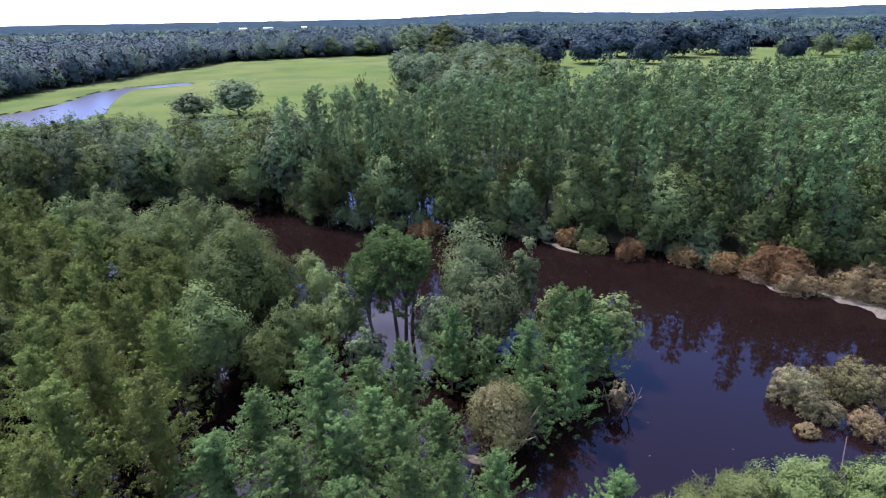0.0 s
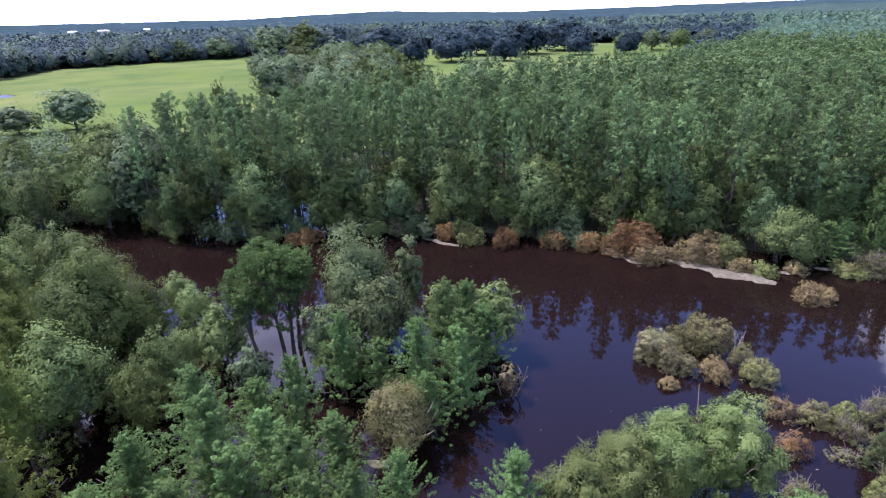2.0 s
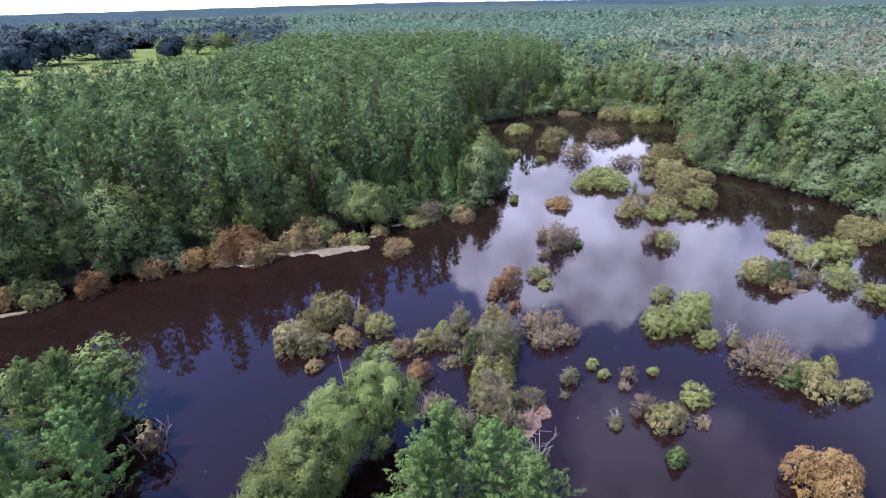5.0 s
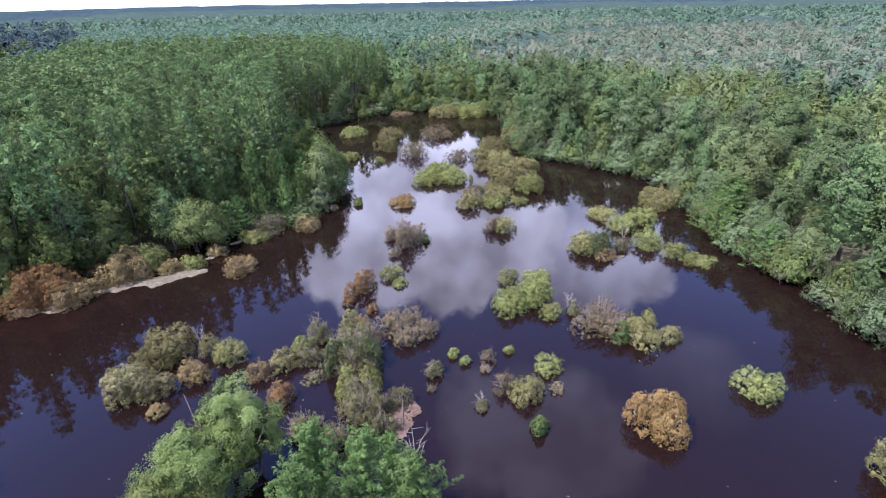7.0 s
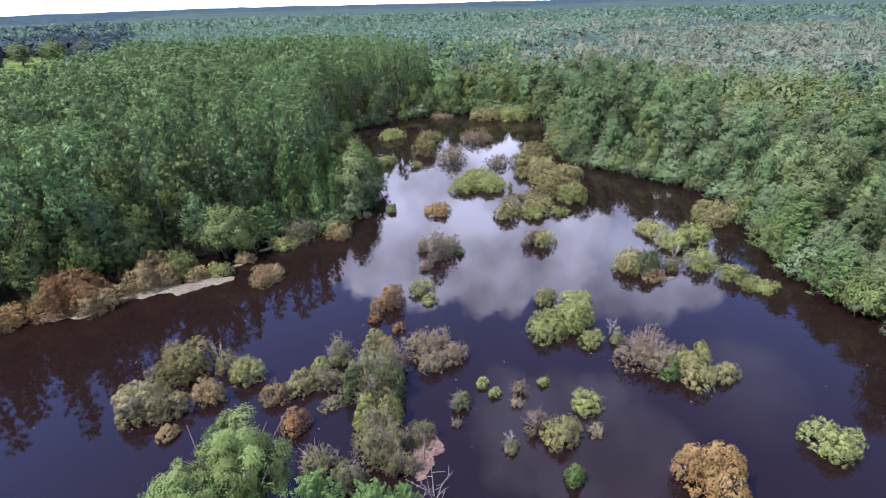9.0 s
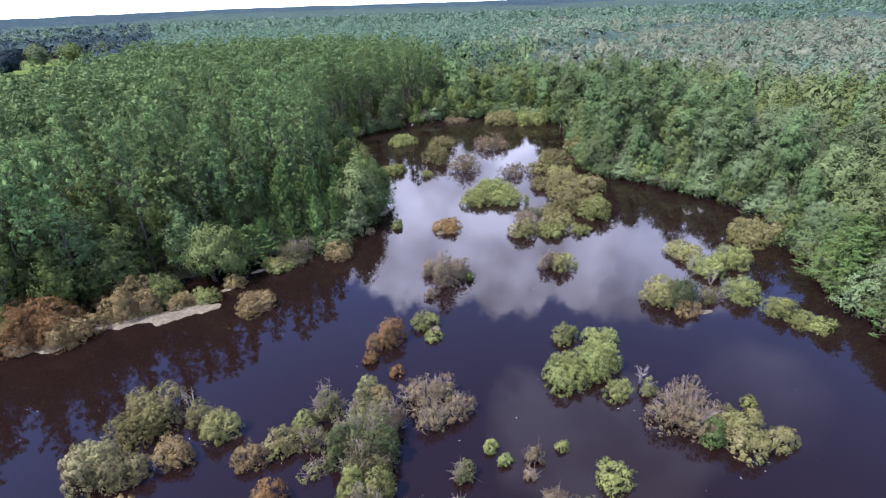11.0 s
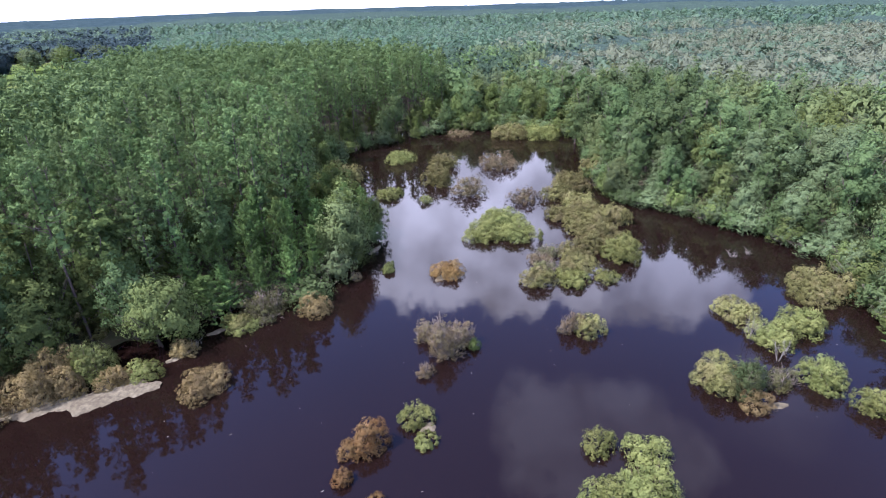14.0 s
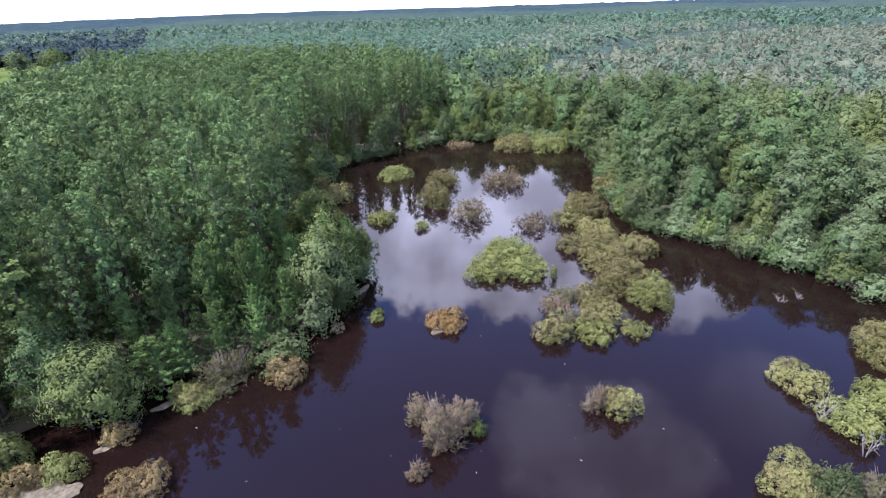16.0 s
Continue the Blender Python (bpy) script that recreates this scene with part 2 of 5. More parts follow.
# the same blue distance haze, put into the canopy colour
M_CANOPY = surface("far_hazed_canopy", [(0.028, 0.043, 0.033), (0.040, 0.059, 0.045), (0.020, 0.031, 0.025)], [0.015, 0.28], bump=1.0, spec=0.0)
SHRUB = {
    "olive": foliage("olive_shrub_leaves", (0.062, 0.060, 0.019), (0.188, 0.183, 0.067), patch=0.4, other=(0.186, 0.160, 0.072), leafy=0.30),
    "tan": foliage("tan_shrub_leaves", (0.074, 0.056, 0.021), (0.218, 0.167, 0.072), patch=0.5, other=(0.195, 0.146, 0.070), leafy=0.30),
    "pale": foliage("pale_olive_shrub_leaves", (0.082, 0.078, 0.032), (0.205, 0.196, 0.088), patch=0.4, other=(0.190, 0.164, 0.084), leafy=0.30),
    "yellow": foliage("yellowgreen_shrub_leaves", (0.066, 0.074, 0.020), (0.198, 0.210, 0.068), patch=0.4, other=(0.150, 0.172, 0.056), leafy=0.30),
    "grey": foliage("greygreen_shrub_leaves", (0.037, 0.041, 0.016), (0.114, 0.114, 0.050), patch=0.5, other=(0.150, 0.140, 0.050), leafy=0.30),
    "brown": foliage("brown_shrub_leaves", (0.064, 0.048, 0.024), (0.152, 0.116, 0.064), patch=0.5, other=(0.128, 0.116, 0.056), leafy=0.30),
    "rust": foliage("rust_shrub_leaves", (0.086, 0.050, 0.017), (0.202, 0.121, 0.046), patch=0.6, other=(0.186, 0.126, 0.052), leafy=0.30),
    "green": foliage("green_shrub_leaves", (0.030, 0.050, 0.012), (0.082, 0.118, 0.036), patch=0.5, other=(0.100, 0.125, 0.040), leafy=0.30),
    "dark": foliage("dark_shrub_leaves", (0.023, 0.034, 0.012), (0.070, 0.093, 0.036), patch=0.5, other=(0.090, 0.090, 0.040), leafy=0.30),
}

# ---- geometry helpers ----
RNG = np.random.default_rng(11)


def mesh_from(name, verts, sides, mat, normals=None):
    """A mesh of separate polygons: verts has (count * sides) rows."""
    verts = np.ascontiguousarray(verts, dtype=np.float32).reshape(-1, 3)
    count = len(verts) // sides
    me = bpy.data.meshes.new(name)
    me.vertices.add(len(verts))
    me.vertices.foreach_set("co", verts.ravel())
    me.loops.add(len(verts))
    me.loops.foreach_set("vertex_index", np.arange(len(verts), dtype=np.int32))
    me.polygons.add(count)
    me.polygons.foreach_set("loop_start", np.arange(0, count * sides, sides, dtype=np.int32))
    me.materials.append(mat)
    me.update(calc_edges=True)
    if normals is not None:
        me.normals_split_custom_set_from_vertices(np.ascontiguousarray(normals, dtype=np.float32))
    return me


def grid_mesh(name, verts, faces, mat, smooth=True):
    me = bpy.data.meshes.new(name)
    me.from_pydata([tuple(v) for v in verts], [], [tuple(f) for f in faces])
    me.materials.append(mat)
    if smooth:
        me.polygons.foreach_set("use_smooth", [True] * len(me.polygons))
    me.update()
    return me


def part(name, me, parent, label=""):
    ob = new(name, me)
    ob.parent = parent
    if label:
        ob["label"] = label
    return ob


def unit(v):
    return v / np.maximum(np.linalg.norm(v, axis=-1, keepdims=True), 1e-9)


def leaves(centre, normal, size, long=1.5, sides=4, rng=RNG):
    """Small flat leaves or leaf sprays, one polygon each, turned at random about their normals."""
    k = len(centre)
    a = unit(np.cross(normal, rng.normal(size=(k, 3))))
    b = np.cross(unit(normal), a)
    s = (size * rng.uniform(0.65, 1.35, k))[:, None]
    a, b = a * s * 0.5 * long, b * s * 0.5
    if sides == 4:
        return np.stack([centre - a, centre - b + 0.15 * a, centre + a, centre + b + 0.15 * a], 1).reshape(-1, 3)
    return np.stack([centre - a - 0.8 * b, centre + a - 0.5 * b, centre + 1.2 * b], 1).reshape(-1, 3)


def needles(tips, way, size, each, rng=RNG, puff=0.45, long=2.4, brush=0.0):
    """Tufts: needle sprays on the outside of a soft ball round each tip, denser above than below; brush draws the ball out along the shoot."""
    k = len(tips)
    w = np.repeat(unit(way), each, 0)
    s = unit(rng.normal(size=(k * each, 3)) + w * 0.45 + np.array([0, 0, 0.3]))
    r = puff * np.repeat(rng.uniform(0.7, 1.25, k), each)[:, None] * rng.uniform(0.5, 1.12, (k * each, 1))
    run = rng.uniform(-1.0, 1.0, (k * each, 1))
    r = r * (1 - 0.55 * (brush > 0) * np.clip(run, 0, 1))
    centre = np.repeat(tips, each, 0) + s * r * np.array([1.0, 1.0, 0.85]) + w * run * brush
    return leaves(centre, s * 0.9 + w * 0.25 + rng.normal(size=s.shape) * 0.26, size, long, 3, rng)


class Wood:
    """Tapered limbs gathered into one mesh."""

    def __init__(self, sides=5):
        self.v, self.f, self.sides = [], [], sides

    def limb(self, path, r0, r1):
        path = [Vector(p) for p in path]
        k, first = self.sides, len(self.v)
        for i, p in enumerate(path):
            way = (path[min(i + 1, len(path) - 1)] - path[max(i - 1, 0)]).normalized()
            u = way.orthogonal().normalized()
            w = way.cross(u)
            r = r0 + (r1 - r0) * i / (len(path) - 1)
            for j in range(k):
                a = 2 * math.pi * j / k
                self.v.append(p + (u * math.cos(a) + w * math.sin(a)) * r)
        for i in range(len(path) - 1):
            for j in range(k):
                a, b = first + i * k + j, first + i * k + (j + 1) % k
                self.f.append((a, b, b + k, a + k))
        self.f.append(tuple(range(first + (len(path) - 1) * k, first + len(path) * k)))

    def mesh(self, name, mat):
        return grid_mesh(name, self.v, self.f, mat)


# ---- kinds of trees; each stands at its own origin, to be planted ----
def pine(rng, label, name="pine_tree", category="pine tree", group="", high=18.0, clear=0.42, reach=2.5, branches=34, tufts=1, each=40, size=0.17, puff=0.62, mat=None, trunk=0.15, cone=0.52, long=3.2, brush=0.0):
    root = tagged(new(name), label, category, group)
    wood = Wood(6)
    lean = rng.normal(size=2) * 0.02 * high
    axis = lambda z: np.array([lean[0] * (max(z, 0) / high) ** 1.5, lean[1] * (max(z, 0) / high) ** 1.5, z])
    wood.limb([axis(z) for z in np.linspace(-0.6, high * 0.97, 7)], trunk, trunk * 0.18)
    tips, ways = [], []
    for i in range(branches):
        u = (i + rng.uniform(0, 1)) / branches
        z = high * (clear + (1 - clear) * u)
        bulge = (1 - u) ** cone * (0.55 + 0.45 * min(1, u * 2.6) if cone < 0.7 else 0.85 + 0.15 * min(1, u * 6)) * 1.1
        ln = reach * (bulge + 0.10) * rng.uniform(0.6, 1.2)
        az = i * 2.4 + rng.uniform(-0.5, 0.5)
        out = np.array([math.cos(az), math.sin(az), 0.0])
        rise = rng.uniform(0.05, 0.5) + 0.5 * u
        p0 = axis(z)
        end = p0 + out * ln + np.array([0, 0, ln * rise])
        if i % 3 == 0:
            wood.limb([p0, (p0 + end) / 2 + np.array([0, 0, -0.06 * ln]), end], trunk * 0.28 * (1 - 0.6 * u), 0.012)
        for s in (np.linspace(0.45, 1.0, tufts) if tufts > 1 else [rng.uniform(0.45, 1.0)]):
            q = p0 + (end - p0) * s + rng.normal(size=3) * 0.10 * (0.5 + ln / 2)
            tips.append(q)
            ways.append(out * 0.7 + np.array([0, 0, 0.75]) + rng.normal(size=3) * 0.25)
    for _ in range(max(2, branches // 14)):
        tips.append(axis(high * rng.uniform(0.95, 1.0)) + rng.normal(size=3) * 0.12)
        ways.append(np.array([0, 0, 1.2]) + rng.normal(size=3) * 0.4)
    u, az = rng.uniform(0.12, 0.85, 90), rng.uniform(0, 6.28, 90)
    s = np.stack([np.cos(az), np.sin(az), np.full(90, 0.35)], 1)
    core = np.stack([np.zeros(90), np.zeros(90), high * (clear + (1 - clear) * u)], 1) + s * (reach * 0.32 * (1 - u) ** 0.7)[:, None]
    cones = leaves(core, s + rng.normal(size=s.shape) * 0.25, reach * 0.2, 1.6, 3, rng)
    part("trunk", wood.mesh("pine_trunk", M_BARK), root)
    part("crown", mesh_from("pine_crown", np.concatenate([needles(np.array(tips), np.array(ways), size, each, rng, puff, long, brush), cones]), 3, mat or M_PINE), root)
    return root


def crown_points(rng, clumps, per, radius, height, base, lump=0.42, taper=0.3, leaf=0.3, heart=70, calm=False):
    """Leaf places, normals and relative sizes: fine leaves on the outsides of clumps that fill an uneven crown, and coarse sprays within."""
    c, n, size = [], [], []
    core = max(1, per // 8)
    for i in range(clumps):
        u = (i + 0.5) / clumps
        el = math.asin(min(1, max(-0.9, 1 - 1.7 * u + rng.uniform(-0.1, 0.1))))
        az = i * 2.4 + rng.uniform(-0.5, 0.5)
        d = np.array([math.cos(az) * math.cos(el), math.sin(az) * math.cos(el), math.sin(el)])
        grow = rng.uniform(0.5, 0.92) if i % 4 else rng.uniform(0.85, 1.15)
        slim = 1 - taper * d[2]
        mid = np.array([0, 0, base + height * 0.5]) + d * np.array([radius * slim, radius * slim, height * 0.5]) * grow * 0.82
        r = lump * radius * rng.uniform(0.55, 1.15)
        sprays = max(3, per // 10)
        s = unit(rng.normal(size=(sprays, 3)) + d * 0.7 + np.array([0, 0, 0.35]))
        s = (s * rng.uniform(0.75, 1.15, (sprays, 1)))[rng.integers(0, sprays, per)]
        off = rng.normal(size=(per, 3)) * np.array([0.18, 0.18, 0.16])
        c.append(mid + (s + off) * r)
        n.append(unit(s + off) * 0.95 + d * 0.55 + rng.normal(size=(per, 3)) * (0.06 if calm else 0.24) + np.array([0, 0, 0.1]))
        size.append(np.ones(per))
        s = unit(rng.normal(size=(core, 3)))
        c.append(mid + s * r * rng.uniform(0.2, 0.6, (core, 1)))
        n.append(s * 0.5 + d + rng.normal(size=(core, 3)) * (0.05 if calm else 0.3))
        size.append(np.full(core, 1.9))
    s = unit(rng.normal(size=(heart, 3)))
    c.append(np.array([0, 0, base + height * 0.48]) + s * np.array([radius, radius, height * 0.5]) * (1 - taper * s[:, 2:3]) * 0.5)
    n.append(s + rng.normal(size=s.shape) * 0.2)
    size.append(np.full(heart, radius * (0.3 if heart > 30 else 0.6) / leaf))
    return np.concatenate(c), np.concatenate(n), np.concatenate(size)


def broadleaf(rng, label, name="broadleaf_tree", category="tree", group="", high=11.0, radius=3.6, skirt=0.15, clumps=26, per=60, size=0.42, mat=None, long=1.5, stems=1, lump=0.42, bark=None):
    root = tagged(new(name), label, category, group)
    wood = Wood(5)
    base, tall = high * skirt, high * (1 - skirt)
    for s in range(stems):
        foot = np.array([rng.normal() * 0.3 * (stems > 1), rng.normal() * 0.3 * (stems > 1), -0.6])
        fork = np.array([rng.normal() * 0.25 + foot[0] * 2, rng.normal() * 0.25 + foot[1] * 2, base + tall * 0.3])
        wood.limb([foot, (foot + fork) / 2 + rng.normal(size=3) * 0.12, fork], 0.02 * high, 0.013 * high)
        for i in range(7):
            az = i * 2.4 + rng.uniform(0, 1)
            out = np.array([math.cos(az) * radius * 0.7, math.sin(az) * radius * 0.7, tall * rng.uniform(0.15, 0.55)])
            wood.limb([fork, fork + out * 0.5 + rng.normal(size=3) * 0.2, fork + out], 0.009 * high, 0.02)
    c, n, k = crown_points(rng, clumps, per, radius, tall, base, lump, leaf=size)
    part("trunk", wood.mesh("tree_trunk", bark or M_BARK), root)
    part("crown", mesh_from("tree_crown", leaves(c, n, size * k, long, 3, rng), 3, mat or M_LEAF), root)
    return root


def shrub(rng, label, x, y, wide, high, kind, z=0.0):
    """A many-stemmed flooded shrub: rounded lobes down to the water, each a dome of small tight leaf clumps, and thin stems that show between them."""
    root = tagged(new("shrub"), label, "shrub", "shrubs in the flooded pond")
    root.location = (x, y, z)
    r = wide * 0.47
    wood = Wood(3)
    bare, remote = kind in ("brown", "grey"), x > 100
    lobes = max(2, int(round(wide * 1.25)))
    grain = (0.40 if remote else 0.30 if x > 70 else 0.24) * (1.0 if wide > 1.6 else 0.7)
    each = 14 if remote else 21
    c, n = [], []
    for i in range(lobes):
        a, d = i * 2.4 + rng.uniform(0, 0.8), (math.sqrt((i + 0.4) / lobes) if i else 0.12) * r * 0.70
        mx, my = d * math.cos(a), d * math.sin(a) * 0.88
        hh = high * rng.uniform(0.72, 1.1) * (1 - 0.42 * (d / r) ** 2)
        lr = max(0.28, r * 1.12 / math.sqrt(lobes) * (rng.uniform(0.8, 1.3) if i else 1.35))
        sway = np.array([mx, my, 0.0]) * rng.uniform(0.05, 0.2)
        area = 2 * math.pi * lr * (lr + 2 * hh) / 3
        k = int(max(7, area / (grain * grain * 2.1) * (0.45 if kind == "brown" else 0.62 if bare else 1.0)))
        s = unit(rng.normal(size=(k, 3)))
        s[:, 2] = np.abs(s[:, 2]) * 1.08 - 0.08
        knob = np.array([mx, my, 0.02]) + s * np.array([lr, lr, hh]) * rng.uniform(0.80 if not bare else 0.6, 1.07, (k, 1)) + sway * np.clip(s[:, 2:3], 0, 1)
        out = unit(s / np.array([lr, lr, hh]))
        o = np.repeat(out, each, 0)
        t = unit(rng.normal(size=(k * each, 3)) + o * 0.85 + np.array([0, 0, 0.2]))
        c.append(np.repeat(knob, each, 0) + t * grain * np.repeat(rng.uniform(0.7, 1.3, k), each)[:, None] * rng.uniform(0.55, 1.1, (k * each, 1)))
        n.append(t * 0.7 + o * 0.55 + rng.normal(size=t.shape) * 0.22)
        for _ in range(int(2 if remote else 4 + 3 * hh + 16 * bare + 4 * bare * hh)):
            t = unit(rng.normal(size=3) + np.array([0, 0, 0.55]))
            tip = np.array([mx, my, 0.0]) + t * np.array([lr, lr, hh]) * rng.uniform(0.8, 1.24 if bare else 1.08)
            foot = np.array([mx * 0.6 + rng.normal() * 0.15, my * 0.6 + rng.normal() * 0.15, -0.35])
            bend = (foot + tip) / 2 + rng.normal(size=3) * 0.10
            wood.limb([foot, bend, tip], 0.026, 0.011)
            if bare:
                for _ in range(2):
                    wood.limb([bend + (tip - bend) * rng.uniform(0.2, 0.7), tip + rng.normal(size=3) * 0.22], 0.013, 0.007)
    c, n = np.concatenate(c), np.concatenate(n)
    keep = c[:, 2] > 0.02
    part("branchwork", wood.mesh("shrub_branchwork", M_DEADTWIG if bare else M_TWIG), root)
    part("foliage", mesh_from("shrub_foliage", leaves(c[keep], n[keep], 0.072 * (1.8 if remote else 1.3 if x > 70 else 1.0), 1.9, 3, rng), 3, SHRUB[kind]), root)
    return root


USED = set()


def plant(protos, i, x, y, z=0.0, turn=0.0, s=1.0, sz=None):
    """Stand one of the prototypes, or a copy of it, at a place."""
    root = protos[i % len(protos)]
    at = Matrix.Translation((x, y, z)) @ Matrix.Rotation(turn, 4, "Z")
    if root.name not in USED:
        USED.add(root.name)
        root.matrix_basis = at
        return root
    return copy_thing(root, at @ Matrix.Diagonal((s, s, sz or s, 1)))


def inside(points, poly):
    """Which of the points lie within the polygon."""
    x, y = points[:, 0], points[:, 1]
    hit = np.zeros(len(points), bool)
    for (x0, y0), (x1, y1) in zip(poly, poly[1:] + poly[:1]):
        cross = (y0 > y) != (y1 > y)
        hit ^= cross & (x < (x1 - x0) * (y - y0) / ((y1 - y0) or 1e-9) + x0)
    return hit


def edge_distance(points, poly):
    best = np.full(len(points), 1e9)
    for a, b in zip(poly, poly[1:] + poly[:1]):
        a, b = np.array(a, float), np.array(b, float)
        t = np.clip(((points - a) @ (b - a)) / ((b - a) @ (b - a)), 0, 1)
        best = np.minimum(best, np.linalg.norm(points - a - t[:, None] * (b - a), axis=1))
    return best


def scatter(rng, poly, step, jitter=0.35):
    p = np.array(poly, float)
    (x0, y0), (x1, y1) = p.min(0), p.max(0)
    gx, gy = np.meshgrid(np.arange(x0, x1, step), np.arange(y0, y1, step * 0.9))
    gx[1::2] += step / 2
    q = np.stack([gx.ravel(), gy.ravel()], 1)
    q += rng.uniform(-jitter, jitter, q.shape) * step
    return q[inside(q, poly)]


def smooth_noise(x, y, scale, seed=0.0):
    """A cheap soft noise of about -1 to 1."""
    x, y = x / scale + seed, y / scale - seed * 0.7
    return (np.sin(x * 1.7 + 1.3 * np.sin(y * 1.1)) + np.sin(y * 1.9 + 1.7 * np.sin(x * 0.8 + 2)) + np.sin((x + y) * 1.3 + np.sin(x * 2.3))) / 3

# ---- the plan, in metres ----
NORTH_BANK = [(-22, 76), (-10.9, 71.5), (-0.5, 70), (13, 67), (22, 62.5), (34, 57), (44, 51), (52, 47), (56, 44.5), (60, 40.5), (66.6, 36.6),
              (78, 38.3), (83.5, 39), (87, 47), (92, 56.5), (105, 62.5), (121, 68.5), (130, 65), (143, 58.5), (152, 47)]
SOUTH_BANK = [(151, 24), (120, 17), (106.6, 12.6), (103.4, 3.3), (97, -8), (92, -14), (73, -16), (64, -19), (57, -23), (50, -25.5), (44, -31), (30, -46)]
SOUTH_SHORE = [(156, 22), (122, 13), (110.5, 10.5), (107, 2), (100.5, -10.5), (94.5, -18.5), (74, -20.5), (65.5, -23), (59, -27), (52, -30), (47, -35), (34, -50)]
NORTH_SHORE = [(13, 69), (22, 64.5), (34, 59), (44, 53), (52, 49), (58, 46), (62, 42.5), (67, 39), (78, 41), (84, 50), (88, 60), (103, 71), (121, 77), (134, 74), (148, 66), (160, 50)]
FLOOD = NORTH_SHORE + SOUTH_SHORE + [(-60, -60), (-125, 0), (-130, 110), (-70, 130), (-20, 105), (-4, 90), (6, 76)]
STREAM = [(-150, 180), (-144, 195), (-145, 208), (-151, 239), (-147, 256), (-127, 277), (-119, 268), (-121, 262), (-139, 249), (-134, 230), (-124, 206), (-112, 180), (-116, 160), (-135, 160)]
PASTURE = [(-175, 225), (-168, 200), (-150, 165), (-128, 116), (-70, 126), (-40, 110), (-20, 106), (20, 122), (58, 134), (60, 250), (62, 428), (36, 430), (-36, 460), (-153, 404), (-162, 340), (-172, 270)]
PASTURE_EAST = [(62, 132), (110, 156), (160, 200), (215, 285), (290, 330), (300, 445), (220, 478), (60, 465)]
PLANTATION = [(-24, 79), (-10, 75), (0, 73.5), (13, 71), (22, 66), (34, 61.5), (46, 54), (56, 50), (64, 46), (78, 46), (86, 50), (91, 59), (104, 66), (120, 72),
              (132, 68.5), (145, 62), (158, 58), (200, 92), (205, 150), (165, 182), (110, 142), (60, 120), (28, 110), (-4, 98), (-22, 92)]


def ground_height(x, y):
    p = np.stack([x.ravel(), y.ravel()], 1)
    wet = inside(p, FLOOD) | inside(p, STREAM)
    d = np.minimum(edge_distance(p, FLOOD), edge_distance(p, STREAM)).reshape(x.shape)
    wet = wet.reshape(x.shape)
    r = np.hypot(x, y)
    bed = -np.minimum(0.3 + 0.25 * d, 1.4)
    dry = np.minimum(0.02 + 0.12 * d, 0.5) + 0.15 * smooth_noise(x, y, 7.0)
    far = np.maximum(0, r - 550) * (0.001 + 0.010 * np.clip((x / np.maximum(r, 1) - 0.25) / 0.55, 0, 1)) + 26 * np.exp(-((x - 420) / 520) ** 2) * np.clip((y - 1500) / 1500, 0, 1)
    return np.where(wet, bed, dry) + far + np.where(wet, 0, np.minimum(d, 40) / 40 * 0.3 * smooth_noise(x, y, 40.0))


def spread(a, b, step, limit, grow=1.22):
    mid = list(np.arange(a, b + step, step))
    lo, hi, s = [a], [mid[-1]], step
    while lo[-1] > -limit:
        s *= grow
        lo.append(lo[-1] - s)
    s = step
    while hi[-1] < limit:
        s *= grow
        hi.append(hi[-1] + s)
    return np.array(sorted(lo[1:]) + mid + hi[1:])


def sheet(name, xs, ys, height, mat, keep=None):
    gx, gy = np.meshgrid(xs, ys)
    z = height(gx, gy)
    v = np.stack([gx.ravel(), gy.ravel(), z.ravel()], 1)
    i, j = np.meshgrid(np.arange(len(xs) - 1), np.arange(len(ys) - 1))
    a = (j * len(xs) + i).ravel()
    f = np.stack([a, a + 1, a + 1 + len(xs), a + len(xs)], 1)
    if keep is not None:
        mid = v[f].mean(1)
        f = f[keep(mid[:, :2])]
        used = np.unique(f)
        back = np.full(len(v), -1)
        back[used] = np.arange(len(used))
        v, f = v[used], back[f]
    return grid_mesh(name, v.tolist(), f.tolist(), mat)


ground = tagged(new("ground", sheet("ground", spread(-160, 165, 2.6, 4600), spread(-70, 280, 2.6, 4600), ground_height, M_SOIL)),
                "dark leaf-littered forest floor and pond bed", "ground", kind="structure")
wv = [(-190, -75, 0), (160, -75, 0), (160, 158, 0), (-190, 158, 0)]
sv = [(-190, 158, 0), (-60, 158, 0), (-60, 290, 0), (-190, 290, 0)]
tagged(new("stream", grid_mesh("stream", sv, [(0, 1, 2, 3)], M_STREAM, False)), "pale wind-rippled stream winding through the pasture", "stream", kind="structure")
water = tagged(new("water", grid_mesh("water", wv, [(0, 1, 2, 3)], M_WATER, False)), "still dark brown flood water that mirrors the sky", "water", kind="structure")


def field_mesh(name, poly, mat, lift):
    xs, ys = np.array(poly)[:, 0], np.array(poly)[:, 1]
    gx, gy = np.arange(xs.min(), xs.max() + 2, 2.0), np.arange(ys.min(), ys.max() + 2, 2.0)
    return sheet(name, gx, gy, lambda x, y: ground_height(x, y) + lift, mat, lambda p: inside(p, poly) & ~inside(p, STREAM))


tagged(new("pasture", field_mesh("pasture", PASTURE, M_GRASS, 0.25)), "wide bright green grazed pasture", "field", kind="structure")
tagged(new("pasture", field_mesh("pasture_east", PASTURE_EAST, M_GRASS, 0.25)), "pasture strip seen behind dark oaks", "field", kind="structure")


